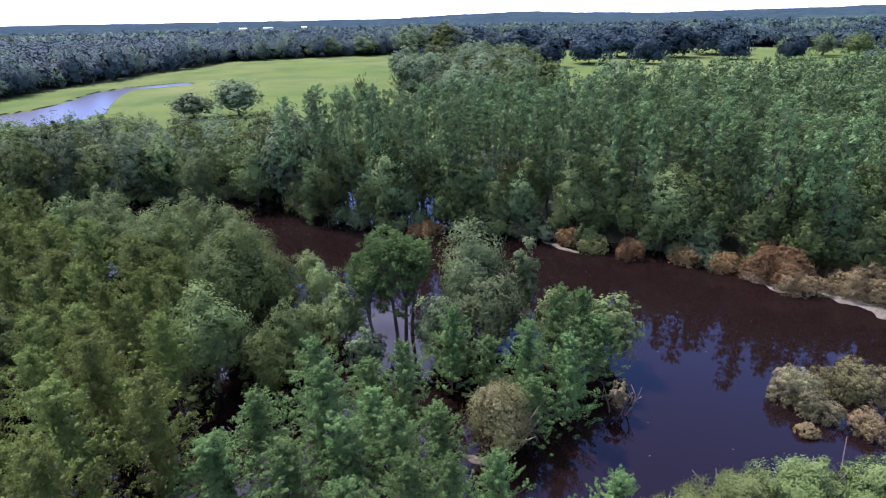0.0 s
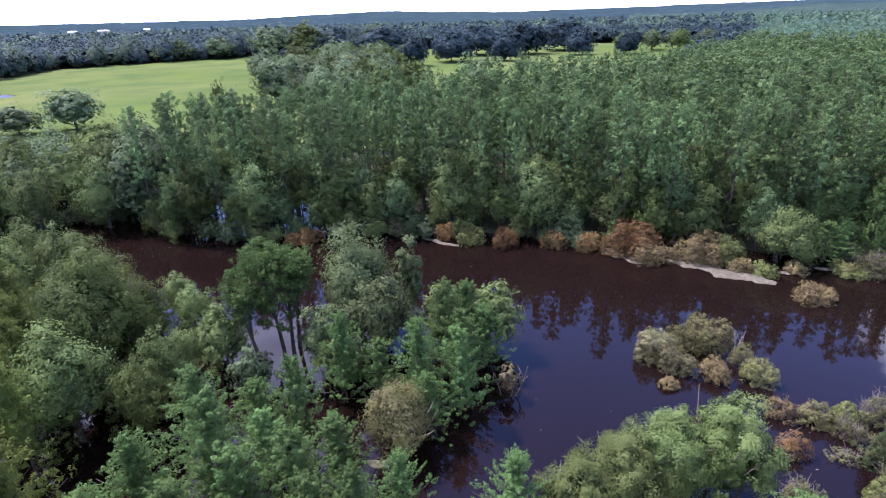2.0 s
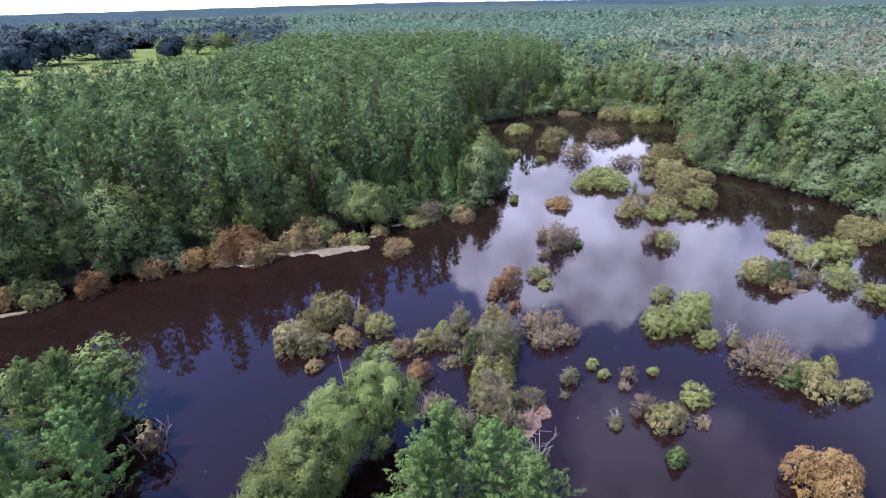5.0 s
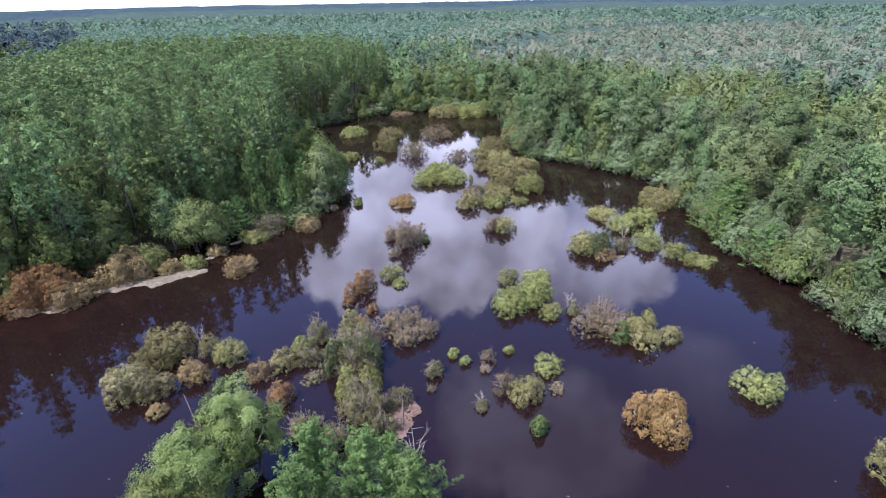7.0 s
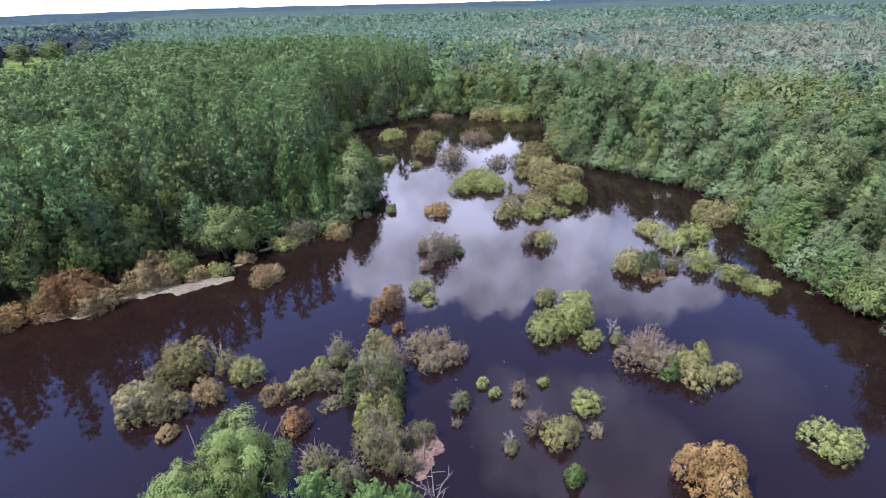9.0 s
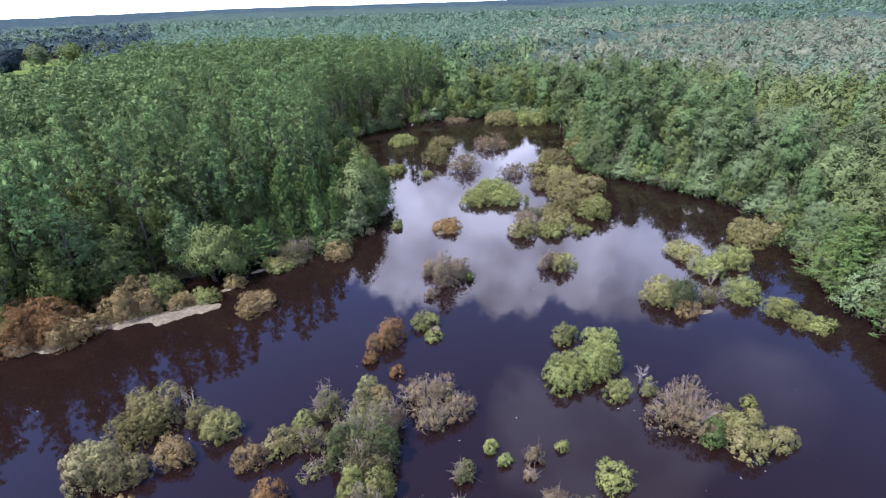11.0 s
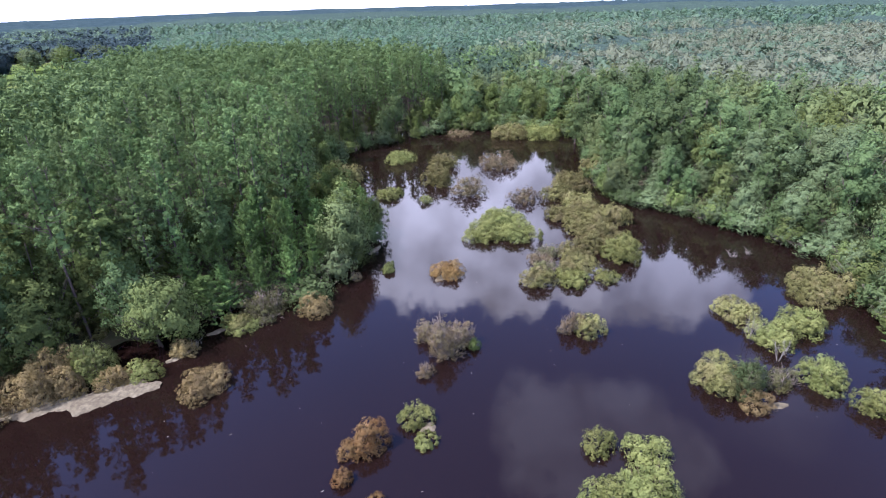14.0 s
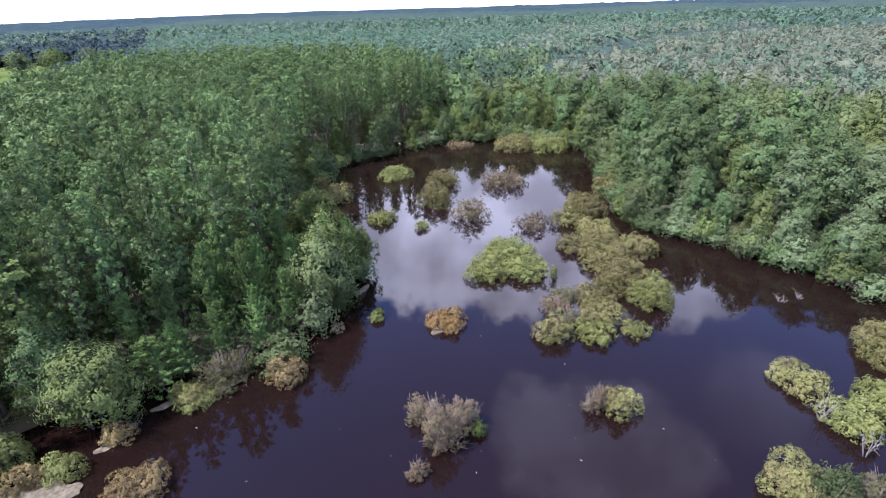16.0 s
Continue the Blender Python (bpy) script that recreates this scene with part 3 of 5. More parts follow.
def sandbar(path, wide, label):
    """A low spit of sand along a line, with an uneven outline and a rounded back."""
    path = np.array(path, float)
    seg = np.linalg.norm(np.diff(path, axis=0), axis=1)
    run = np.concatenate([[0], np.cumsum(seg)])
    n, across = int(run[-1] / 0.35) + 6, 9
    s = np.linspace(0, run[-1], n)
    px, py = np.interp(s, run, path[:, 0]), np.interp(s, run, path[:, 1])
    tx, ty = np.gradient(px), np.gradient(py)
    ln = np.hypot(tx, ty)
    nx, ny = -ty / ln, tx / ln
    half = wide * 0.5 * np.sqrt(np.clip(np.sin(np.pi * np.linspace(0.02, 0.98, n)), 0, 1)) * (1 + 0.30 * smooth_noise(s, s * 0.3, 0.9, path[0, 0]) + 0.10 * smooth_noise(s, s * 0.2, 0.45, path[0, 1]))
    shift = 0.25 * wide * smooth_noise(s, s, 1.6, path[0, 1])
    v, f = [], []
    for i in range(n):
        for j in range(across):
            u = j / (across - 1) * 2 - 1
            z = -0.10 + 0.22 * (1 - u * u) + 0.03 * math.sin(i * 1.7 + j * 2.1)
            o = u * half[i] + shift[i]
            v.append((px[i] + nx[i] * o, py[i] + ny[i] * o, z))
    for i in range(n - 1):
        for j in range(across - 1):
            a = i * across + j
            f.append((a, a + 1, a + 1 + across, a + across))
    return tagged(new("sandbar", grid_mesh("sandbar", v, f, M_SAND)), label, "sandbar", "sandbars along the bank", "structure")


sandbar([(13.2, 66.2), (15.0, 64.2), (17.2, 62.1)], 1.1, "thin spit of pale sand at the bank")
sandbar([(34.4, 55.6), (36.0, 53.8), (37.6, 52.8), (40.2, 51.6)], 4.4, "broad pale sandbar under a rusty shrub")
sandbar([(40.2, 50.8), (42.3, 48.9), (44.6, 46.5), (46.2, 44.5), (47.6, 41.8)], 4.0, "long pale sandbar under tan shrubs along dark water")
sandbar([(55.2, 44.2), (57.2, 42.4), (59.6, 40.6), (61, 39.6)], 1.6, "sandy lip below the bank shrubs")
sandbar([(50.4, 44.3), (52.6, 43.2)], 1.1, "small wet sand islet under a tan shrub")
sandbar([(72.4, 27.6), (74.2, 26.2), (75.4, 25.2)], 1.9, "low sand islet under an orange shrub")
sandbar([(50.4, 19.2), (51.6, 19.0)], 1.3, "low sand islet under a yellow shrub")
sandbar([(76.5, 38.2), (79.4, 38.4)], 1.0, "pale driftwood-strewn sand at the point")
sandbar([(62, -3.6), (62.4, -5.4)], 0.8, "muddy islet beside a grey shrub")
sandbar([(3.0, 27.6), (1.2, 28.2)], 0.9, "small muddy lip under the flooded trees")

# ---- pines of the plantation ----
rng = np.random.default_rng(5)
PINES = [pine(np.random.default_rng(100 + i), "tall plantation pine with a bare trunk and tufted crown", group="plantation pines", high=17.5 + 0.5 * (i % 3), clear=0.34 + 0.05 * (i % 4), reach=2.05 + 0.15 * (i % 4), branches=54, each=44, size=0.10, puff=0.40, cone=0.44, brush=0.34) for i in range(7)]
stand = scatter(rng, PLANTATION, 3.9, 0.3)
bank_line = np.array(NORTH_BANK, float)
order = np.argsort(edge_distance(stand, [tuple(p) for p in bank_line] + [(152, 20), (60, 10), (-22, 20)]))
near_pines, far_pines = stand[order[:300]], stand[order[300:]]
for i, (x, y) in enumerate(near_pines):
    k = rng.uniform(0.84, 1.06)
    plant(PINES, i, x, y, -0.1, rng.uniform(0, 6.28), k * rng.uniform(0.92, 1.1), k)


def pine_template(rng, high=18.0, tufts=38, each=13):
    u = rng.uniform(0, 1, tufts) ** 0.8
    az = rng.uniform(0, 6.28, tufts)
    r = 2.3 * ((1 - u) ** 0.36 * 0.98 + 0.08) * rng.uniform(0.5, 1.1, tufts)
    tips = np.stack([r * np.cos(az), r * np.sin(az), high * (0.34 + 0.66 * u)], 1)
    way = np.stack([np.cos(az) * 0.6, np.sin(az) * 0.6, np.full(tufts, 0.8)], 1)
    crown = needles(tips, way, 0.24, each, rng, 0.6)
    u, az = rng.uniform(0.1, 0.85, 36), rng.uniform(0, 6.28, 36)
    s = np.stack([np.cos(az), np.sin(az), np.full(36, 0.35)], 1)
    core = np.stack([np.zeros(36), np.zeros(36), high * (0.26 + 0.74 * u)], 1) + s * (0.95 * (1 - u) ** 0.7)[:, None]
    crown = np.concatenate([crown, leaves(core, s + rng.normal(size=s.shape) * 0.25, 0.9, 1.6, 3, rng)])
    pole = np.array([[-0.13, 0, -0.5], [0.13, 0, -0.5], [0, 0.03, high * 0.9], [0, -0.13, -0.5], [0, 0.13, -0.5], [0.03, 0, high * 0.9]])
    return crown, pole


def stamp(template, places, rng, z=0.0, lo=0.85, hi=1.12, normals=None):
    """Copies of a template's vertices, turned and scaled, at many places, as one array; with normals, theirs as well."""
    k = len(places)
    a, s = rng.uniform(0, 6.28, k), rng.uniform(lo, hi, k)
    c, n = np.cos(a) * s, np.sin(a) * s
    if normals is not None:
        co, si, m = np.cos(a)[:, None], np.sin(a)[:, None], normals[None]
        turned = np.stack([co * m[..., 0] - si * m[..., 1], si * m[..., 0] + co * m[..., 1], np.repeat(m[..., 2], k, 0)], -1).reshape(-1, 3)
    t = template[None]
    x = c[:, None] * t[..., 0] - n[:, None] * t[..., 1] + places[:, 0:1]
    y = n[:, None] * t[..., 0] + c[:, None] * t[..., 1] + places[:, 1:2]
    zz = s[:, None] * t[..., 2] + (places[:, 2:3] if places.shape[1] > 2 else z)
    made = np.stack([x, y, zz], -1).reshape(-1, 3)
    return made if normals is None else (made, turned)


rest = tagged(new("plantation_pines"), "dense stand of tall plantation pines", "pine trees", kind="stuff")
crowns, poles = [], []
for i in range(6):
    c, p = pine_template(np.random.default_rng(300 + i))
    crowns.append(stamp(c, far_pines[i::6], rng))
    poles.append(stamp(p, far_pines[i::6], rng))
part("crowns", mesh_from("stand_crowns", np.concatenate(crowns), 3, M_PINE), rest)
part("trunks", mesh_from("stand_trunks", np.concatenate(poles), 3, M_BARK), rest)

# ---- trees along the north bank, in front of the pines ----
BANK = [broadleaf(np.random.default_rng(400 + i), "dense green bank tree at the flooded edge", "bank_tree", group="trees along the bank", high=9.5 + i % 3, radius=3.0 + 0.3 * (i % 3), skirt=0.04,
                  clumps=60, per=90, size=0.15, lump=0.32, mat=(M_LEAF, M_DARK, M_BANKWOOD, M_DARK, M_LEAF)[i]) for i in range(5)]
PALE = [broadleaf(np.random.default_rng(420 + i), "light green leafy bank tree with a loose crown", "bank_tree", group="trees along the bank", high=11, radius=3.6, skirt=0.05, clumps=40, per=140, size=0.17,
                  mat=M_LIGHT) for i in range(2)]
for i, (x, y, h) in enumerate([(28.3, 63.5, 12.4), (-8, 75, 8.5), (-39, 82.5, 10), (-30.5, 83.5, 10.2), (41, 60.5, 7.5), (18, 68.5, 11)]):
    plant(PALE, i, x, y, 0, i * 1.9, h / 11.0)
line, i, fringe = np.array(NORTH_BANK, float), 0, []
for a, b in zip(line[:-1], line[1:]):
    steps = max(1, int(np.linalg.norm(b - a) / 3.4))
    way = (b - a) / np.linalg.norm(b - a)
    inland = np.array([-way[1], way[0]])
    for s in range(steps):
        for row in (0.8, 2.4, 5.2, 8.6) if b[0] < 56 else (0.8,) if b[0] < 84 else (0.8, 2.4, 5.2):
            p = a + (b - a) * (s + rng.uniform(0.1, 0.9)) / steps + inland * (row + rng.uniform(-0.8, 0.8))
            far_end = p[0] > 84
            if row < 1:
                if not 40 < p[0] < 62:
                    fringe.append((p[0], p[1]))
                continue
            k = rng.uniform(0.45, 0.85) if row < 3 else rng.uniform(0.7, 1.15) if row < 7 else rng.uniform(0.95, 1.4)
            plant(BANK, i, p[0], p[1], 0, rng.uniform(0, 6.28), k * (0.8 if far_end else 1), k * (0.9 if far_end else 1))
            i += 1
for i, (x, y) in enumerate(scatter(np.random.default_rng(47), [(57, 51), (64, 48), (78, 48), (86, 53), (88, 60), (74, 60), (60, 60)], 4.4, 0.4)):
    k = rng.uniform(0.6, 1.0)
    plant(BANK, i, x, y, 0, rng.uniform(0, 6.28), k, k * 1.1)
POINT = [broadleaf(np.random.default_rng(440 + i), "bushy grey-green tree at the tip of the point", "bank_tree", group="trees on the point", high=9, radius=3.2, skirt=0.03, clumps=40, per=150, size=0.14,
                   mat=(M_WILLOW, M_LEAF)[i], long=2.2) for i in range(2)]
for i, (x, y, k) in enumerate([(72.4, 39.2, 0.95), (75.6, 40.6, 0.75)]):
    plant(POINT, i, x, y, 0, i * 2.1, k)
plant([broadleaf(np.random.default_rng(450), "pale green many-stemmed shrub tree over dark water", "shrub_tree", "tree", high=6.6, radius=3.4, skirt=0.02, clumps=40, per=240, size=0.13, mat=M_LIGHT, stems=3, long=2.0)], 0, 52.9, 46.6)
SMALLPINE = [pine(np.random.default_rng(460 + i), "bright green young pine in the flooded thicket", name="young_pine", group="young pines", high=7.5, clear=0.05, reach=2.5, branches=96, tufts=2, each=48, size=0.055, puff=0.22, cone=1.0, brush=0.36,
                  mat=M_YOUNG, trunk=0.09) for i in range(5)]

# ---- flooded thicket on the spit ----
for i, (x, y, h, w) in enumerate([(-3.0, 30.6, 8.1, 4.2), (0.4, 35.4, 6.2, 3.6), (5.9, 33.2, 9.3, 4.9), (11.2, 38.1, 6.9, 4.1), (8.7, 31.1, 6.6, 4.1), (3.3, 34.3, 5.6, 3.8), (-3.0, 24.8, 6.6, 4.4),
                                  (-2.2, 21.6, 6.3, 4.1), (0.1, 21.6, 6.3, 3.4), (2.8, 22.3, 6.1, 3.0), (-7.8, 27.2, 8.3, 5.1), (-11.8, 26.4, 7.0, 4.3), (-13.5, 23.0, 6.6, 4.9), (-9.4, 22.9, 6.2, 4.8),
                                  (8.6, 36.4, 8.4, 4.4), (9.6, 34.0, 7.0, 4.2), (-9.5, 31.5, 7.2, 4.4), (12.2, 36.2, 6.0, 3.6), (-5.4, 20.0, 6.2, 4.2), (57.4, 45.2, 4.9, 4.2), (64.9, 46.0, 9.6, 3.6), (67.2, 43.6, 9.2, 3.4), (70.0, 44.6, 8.6, 3.2), (79.6, 40.6, 7.4, 3.0), (77.4, 41.8, 8.4, 3.2), (65.0, 41.2, 6.2, 3.0), (62.5, 43.4, 5.6, 3.0), (68.6, 40.8, 6.4, 3.0), (73.8, 42.4, 7.4, 3.2), (82.0, 44.0, 6.4, 3.0), (59.2, 44.8, 5.2, 2.8), (71.6, 41.8, 8.2, 3.2), (58.4, 48.4, 7.6, 3.6), (74.6, 45.6, 9.4, 3.6), (79.0, 45.0, 9.0, 3.4), (68.0, 47.4, 10.2, 3.8), (61.0, 47.0, 8.2, 3.6),
                                  (19.7, 12.8, 8.0, 4.2), (17.0, 12.3, 7.6, 4.6), (20.2, 10.3, 7.6, 4.2), (23.0, 9.7, 5.0, 2.4), (20.2, 7.4, 6.4, 4.4), (8.9, 20.6, 5.9, 3.4), (71.0, -18.2, 6.9, 6.4), (73.2, -18.8, 7.2, 6.0),
                                  (63.1, -20.6, 5.2, 4.8), (-6.2, 24.2, 6.4, 4.2), (-0.6, 26.6, 5.6, 3.8), (-5.6, 31.6, 5.6, 3.8), (6.2, 30.0, 5.0, 3.4), (-4.8, 27.6, 6.2, 4.0)]):
    plant(SMALLPINE, i, x, y, -0.1, i * 1.7, w / 3.7, h / 7.4)


def umbrella_pine():
    rng = np.random.default_rng(77)
    root = tagged(new("pine_tree"), "flat-topped old pine on dark forked trunks in water", "pine tree")
    root.location = (-4.5, 42.6, 0)
    wood = Wood(7)
    tips, ways = [], []
    for (x, y), top, lean in (((0, 0), 9.8, (-0.8, 0.4)), ((0.7, 0.5), 9.4, (0.4, 0.6)), ((-1.8, -1.6), 7.4, (-1.2, 1.0)), ((1.2, 1.4), 8.6, (0.8, -0.4))):
        foot = np.array([x, y, -0.6])
        path = [foot + np.array([lean[0] * s ** 1.4, lean[1] * s ** 1.4, (top - 1.5 + 0.6) * s]) for s in np.linspace(0, 1, 7)]
        wood.limb(path, 0.20, 0.08)
        for i in range(16):
            j = path[3 + i % 4]
            az = i * 2.4 + x
            ln = rng.uniform(1.0, 2.2) * (0.55 if top < 9 else 1)
            up = max(0.4, (top + 0.9 - j[2]) - 0.16 * ln * ln) * rng.uniform(0.75, 1.0)
            end = j + np.array([math.cos(az) * ln, math.sin(az) * ln, up])
            wood.limb([j, (j + end) / 2 + np.array([0, 0, -0.15]), end], 0.07, 0.02)
            for s in (0.5, 0.65, 0.8, 0.9, 1.0):
                q = j + (end - j) * s
                for _ in range(6):
                    tips.append(q + rng.normal(size=3) * np.array([0.42, 0.42, 0.25]))
                    ways.append(np.array([math.cos(az) * 0.5, math.sin(az) * 0.5, 0.9]) + rng.normal(size=3) * 0.3)
    for i in range(58):
        u, az = (i + 0.5) / 58, i * 2.4
        el = math.asin(1 - 1.4 * u)
        k = rng.uniform(0.78, 1.12)
        mid = np.array([-0.4 + 3.1 * k * math.cos(az) * math.cos(el), 0.4 + 3.1 * k * math.sin(az) * math.cos(el), 7.5 + 3.2 * k * math.sin(el)])
        for _ in range(22):
            s = unit(rng.normal(size=3) + np.array([0, 0, 0.5]))
            tips.append(mid + s * np.array([0.50, 0.50, 0.36]) * rng.uniform(0.5, 1))
            ways.append(s + np.array([0, 0, 0.4]))
    for i in range(30):
        az, d = i * 2.4, rng.uniform(1.0, 2.9)
        mid = np.array([-0.4 + d * math.cos(az), 0.4 + d * math.sin(az), rng.uniform(3.8, 6.6)])
        for _ in range(14):
            s = unit(rng.normal(size=3) + np.array([0, 0, 0.5]))
            tips.append(mid + s * np.array([0.5, 0.5, 0.35]) * rng.uniform(0.4, 1))
            ways.append(s + np.array([0, 0, 0.4]))
    part("trunk", wood.mesh("umbrella_trunk", M_BARK), root)
    part("crown", mesh_from("umbrella_crown", needles(np.array(tips), np.array(ways), 0.065, 16, rng, 0.20, 3.4, 0.18), 3, M_DOME), root)


umbrella_pine()


def one(label, x, y, h, r, mat, seed, size=0.3, skirt=0.05, clumps=30, per=60, stems=1, long=1.8, lump=0.42, name="broadleaf_tree", bark=None):
    t = broadleaf(np.random.default_rng(seed), label, name, "tree", "", h, r, skirt, clumps, per, size, mat, long, stems, lump, bark)
    t.location = (x, y, -0.05)
    return t


one("silvery willow with a rounded feathery crown", 2.6, 44.6, 11.0, 3.5, M_WILLOW, 501, size=0.13, clumps=44, per=230, long=1.9)
one("silvery willow thicket beside the taller willow", 3.9, 40.8, 7.6, 3.3, M_WILLOW, 502, size=0.125, clumps=40, per=210, stems=3, long=1.9)
one("grey-green willow sapling over the water", -0.8, 39.2, 6.6, 2.2, M_WILLOW, 513, size=0.125, clumps=28, per=170, stems=3, long=1.9)
one("slim grey-green sapling at the thicket edge", 7.6, 45.6, 9.0, 1.5, M_WILLOW, 503, size=0.125, clumps=24, per=150, long=2.2)
one("pale yellow-green tree leaning over the pond", 14.0, 38.8, 6.9, 2.4, M_LIGHT, 504, size=0.18, clumps=28, per=92, stems=2)
one("pale yellow-green undergrowth between young pines", 10.0, 40.2, 6.6, 2.4, M_LIGHT, 514, size=0.18, clumps=28, per=92, stems=2)
one("olive twiggy shrub tree on a muddy lip", 3.6, 29.0, 5.2, 2.5, SHRUB["olive"], 505, size=0.085, clumps=46, per=260, stems=4, bark=M_TWIG)
one("pale yellow-green tree leaning over dark water beside the old pine", -9.2, 41.6, 6.4, 2.3, M_LIGHT, 531, size=0.14, clumps=30, per=150, stems=2)
one("thin grey-green sapling under the old pine", -6.8, 38.0, 4.2, 1.7, M_CYP, 532, size=0.13, clumps=22, per=110, stems=3)
one("low dark sapling below the silvery willows", 0.6, 37.2, 4.6, 2.0, M_LEAF, 533, size=0.13, clumps=24, per=130, stems=3)
one("brown half-dead sapling in the water", 12.9, 32.2, 3.2, 0.8, SHRUB["brown"], 506, size=0.16, clumps=10, per=22, stems=3, bark=M_TWIG)
one("large dark broadleaf tree in the near woods", -18.8, 42.6, 12.3, 4.9, M_DARK, 507, size=0.115, clumps=120, per=210, lump=0.25)
for i, (x, y, h, w) in enumerate([(22.0, 19.3, 8.1, 2.9), (18.8, 20.3, 6.9, 3.0), (15.6, 20.0, 6.2, 3.0), (12.6, 19.5, 5.4, 2.8)]):
    one(("tall", "broad", "leaning", "low")[i] + " light green willow-like tree over the near water", x, y, h, w, M_FRESH, 508 + 30 * i, size=0.066, clumps=96, per=380, stems=3, long=1.8, lump=0.22)

# near woods beside the spit
NEARLEAF = [broadleaf(np.random.default_rng(520 + i), "leafy tree of the flooded near woods", "flooded_tree", group="trees of the near woods", high=9.5, radius=3.4, skirt=0.06, clumps=72, per=150, size=0.125, lump=0.30,
                      mat=(M_LEAF, M_DARK, M_LEAF)[i % 3]) for i in range(6)]
NEARPINE = [pine(np.random.default_rng(540 + i), "green pine with tufted branches in the near woods", name="near_pine", group="pines of the near woods", high=10.0, clear=0.10, reach=3.0, branches=84, tufts=3, each=36, size=0.070, puff=0.30, cone=0.75, brush=0.34,
                 mat=M_NEARPINE, trunk=0.12) for i in range(4)]
WOODS = [(-8, 10), (-15.5, 20), (-16, 33), (-18, 44), (-22, 52), (-33, 60), (-55, 67), (-64, 66), (-50, 30), (-30, 8)]
i = 0
for x, y in scatter(rng, WOODS, 4.3, 0.3):
    if math.hypot(x + 18.8, y - 42.6) < 4:
        continue
    k = rng.uniform(0.75, 1.05)
    if smooth_noise(np.array(x), np.array(y), 9.0, 3.0) > (0.15 if y > 50 else -0.35):
        plant(NEARPINE, i, x, y, -0.1, rng.uniform(0, 6.28), k * 0.95, k)
    else:
        plant(NEARLEAF, i, x, y, -0.1, rng.uniform(0, 6.28), k)
    i += 1

for i, (x, y, h) in enumerate([(-19.6, 50.2, 8.6), (-16.6, 47.0, 7.8), (-22.6, 55.0, 9.2), (-26.5, 58.6, 9.4), (-15.4, 42.6, 7.4), (-13.2, 38.6, 6.6), (-31, 62, 9.0), (-13.6, 34.6, 7.0)]):
    plant(NEARLEAF, i, x, y, -0.1, i * 1.9, h / 9.5 * 0.95, h / 9.5)

for i, (x, y, h) in enumerate([(-12.6, 48.6, 5.6), (-10.6, 44.6, 4.4), (-15.0, 53.0, 5.2), (-12.4, 42.0, 4.6)]):
    plant(PALE, i, x, y, -0.1, i * 1.3, h / 11.0 * 1.1, h / 11.0)

# flooded grey-green woods by the pasture
SWAMP = [broadleaf(np.random.default_rng(560 + i), "grey-green flooded tree on a dark trunk", "swamp_tree", group="flooded trees by the pasture", high=12.5, radius=4.0, skirt=0.02, clumps=44, per=56, size=0.28,
                   mat=(M_CYP, M_DARK, M_CYP, M_LEAF)[i]) for i in range(4)]
SWAMPS = [(-34, 86), (-28, 98), (-22, 106), (-60, 112), (-102, 116), (-98, 86), (-60, 84)]
for i, (x, y) in enumerate(scatter(rng, SWAMPS, 5.8, 0.35)):
    k = rng.uniform(0.78, 1.08)
    plant(SWAMP, i, x, y, -0.2, rng.uniform(0, 6.28), k * rng.uniform(0.9, 1.15), k)

for i, (x, y, k) in enumerate([(-78, 117, 0.75), (-71, 119, 0.8), (-65, 118, 0.72), (-58, 118, 0.8), (-52, 117, 0.75), (-46, 116, 0.8), (-26, 85, 1.1), (-29.5, 89, 1.2), (-24, 88, 1.15), (-32, 95, 1.2), (-27, 93, 1.25), (-27, 96, 0.9), (-24.5, 102, 1.0), (-30, 104, 0.85), (-21, 97, 0.9)]):
    plant(SWAMP, i, x, y, -0.1, i * 1.4, k)

# ---- woods on the south-east bank ----
SOUTH = [broadleaf(np.random.default_rng(580 + i), "dense mixed green tree of the far bank woods", group="trees of the far bank woods", high=(11, 13.5, 9.5, 12, 10, 14)[i], radius=(3.2, 2.7, 3.3, 2.6, 3.5, 3.0)[i],
                   skirt=0.04, clumps=66, per=110, size=0.15, mat=(M_CYP, M_BANKWOOD, M_CYP, M_LIGHT, M_WILLOW, M_BANKWOOD)[i], lump=(0.33, 0.30, 0.34, 0.32, 0.33, 0.30)[i]) for i in range(6)]
BUSH = [broadleaf(np.random.default_rng(590 + i), "low leafy bush hanging over the water's edge", "bank_bush", "bush", "bushes at the water's edge", 3.2, 2.1, 0.0, 18, 90, 0.14, (M_LEAF, M_BANKWOOD, M_CYP, M_LEAF)[i], stems=3)
        for i in range(4)]
SOUTHWOODS = [(152, 30), (121, 15), (108, 11), (105.4, 1), (99, -10), (93, -16.5), (74, -19), (64, -22), (57, -26), (50, -29), (44, -34), (34, -52), (60, -75), (110, -70), (150, -60), (190, -35), (205, 10), (190, 55), (160, 57)]
places = scatter(rng, SOUTHWOODS, 5.8, 0.42)
shore = edge_distance(places, [tuple(p) for p in SOUTH_BANK] + [(-60, -60), (151, 40)])
order = np.argsort(shore)
for i, (x, y) in enumerate(places[order[:130]]):
    edge = shore[order[i]] < 4
    k = rng.uniform(0.45, 0.75) if edge else rng.uniform(0.6, 1.2)
    plant(SOUTH, int(rng.integers(0, 6)) if i >= 6 else i, x, y, 0, rng.uniform(0, 6.28), k * rng.uniform(0.9, 1.15), k)


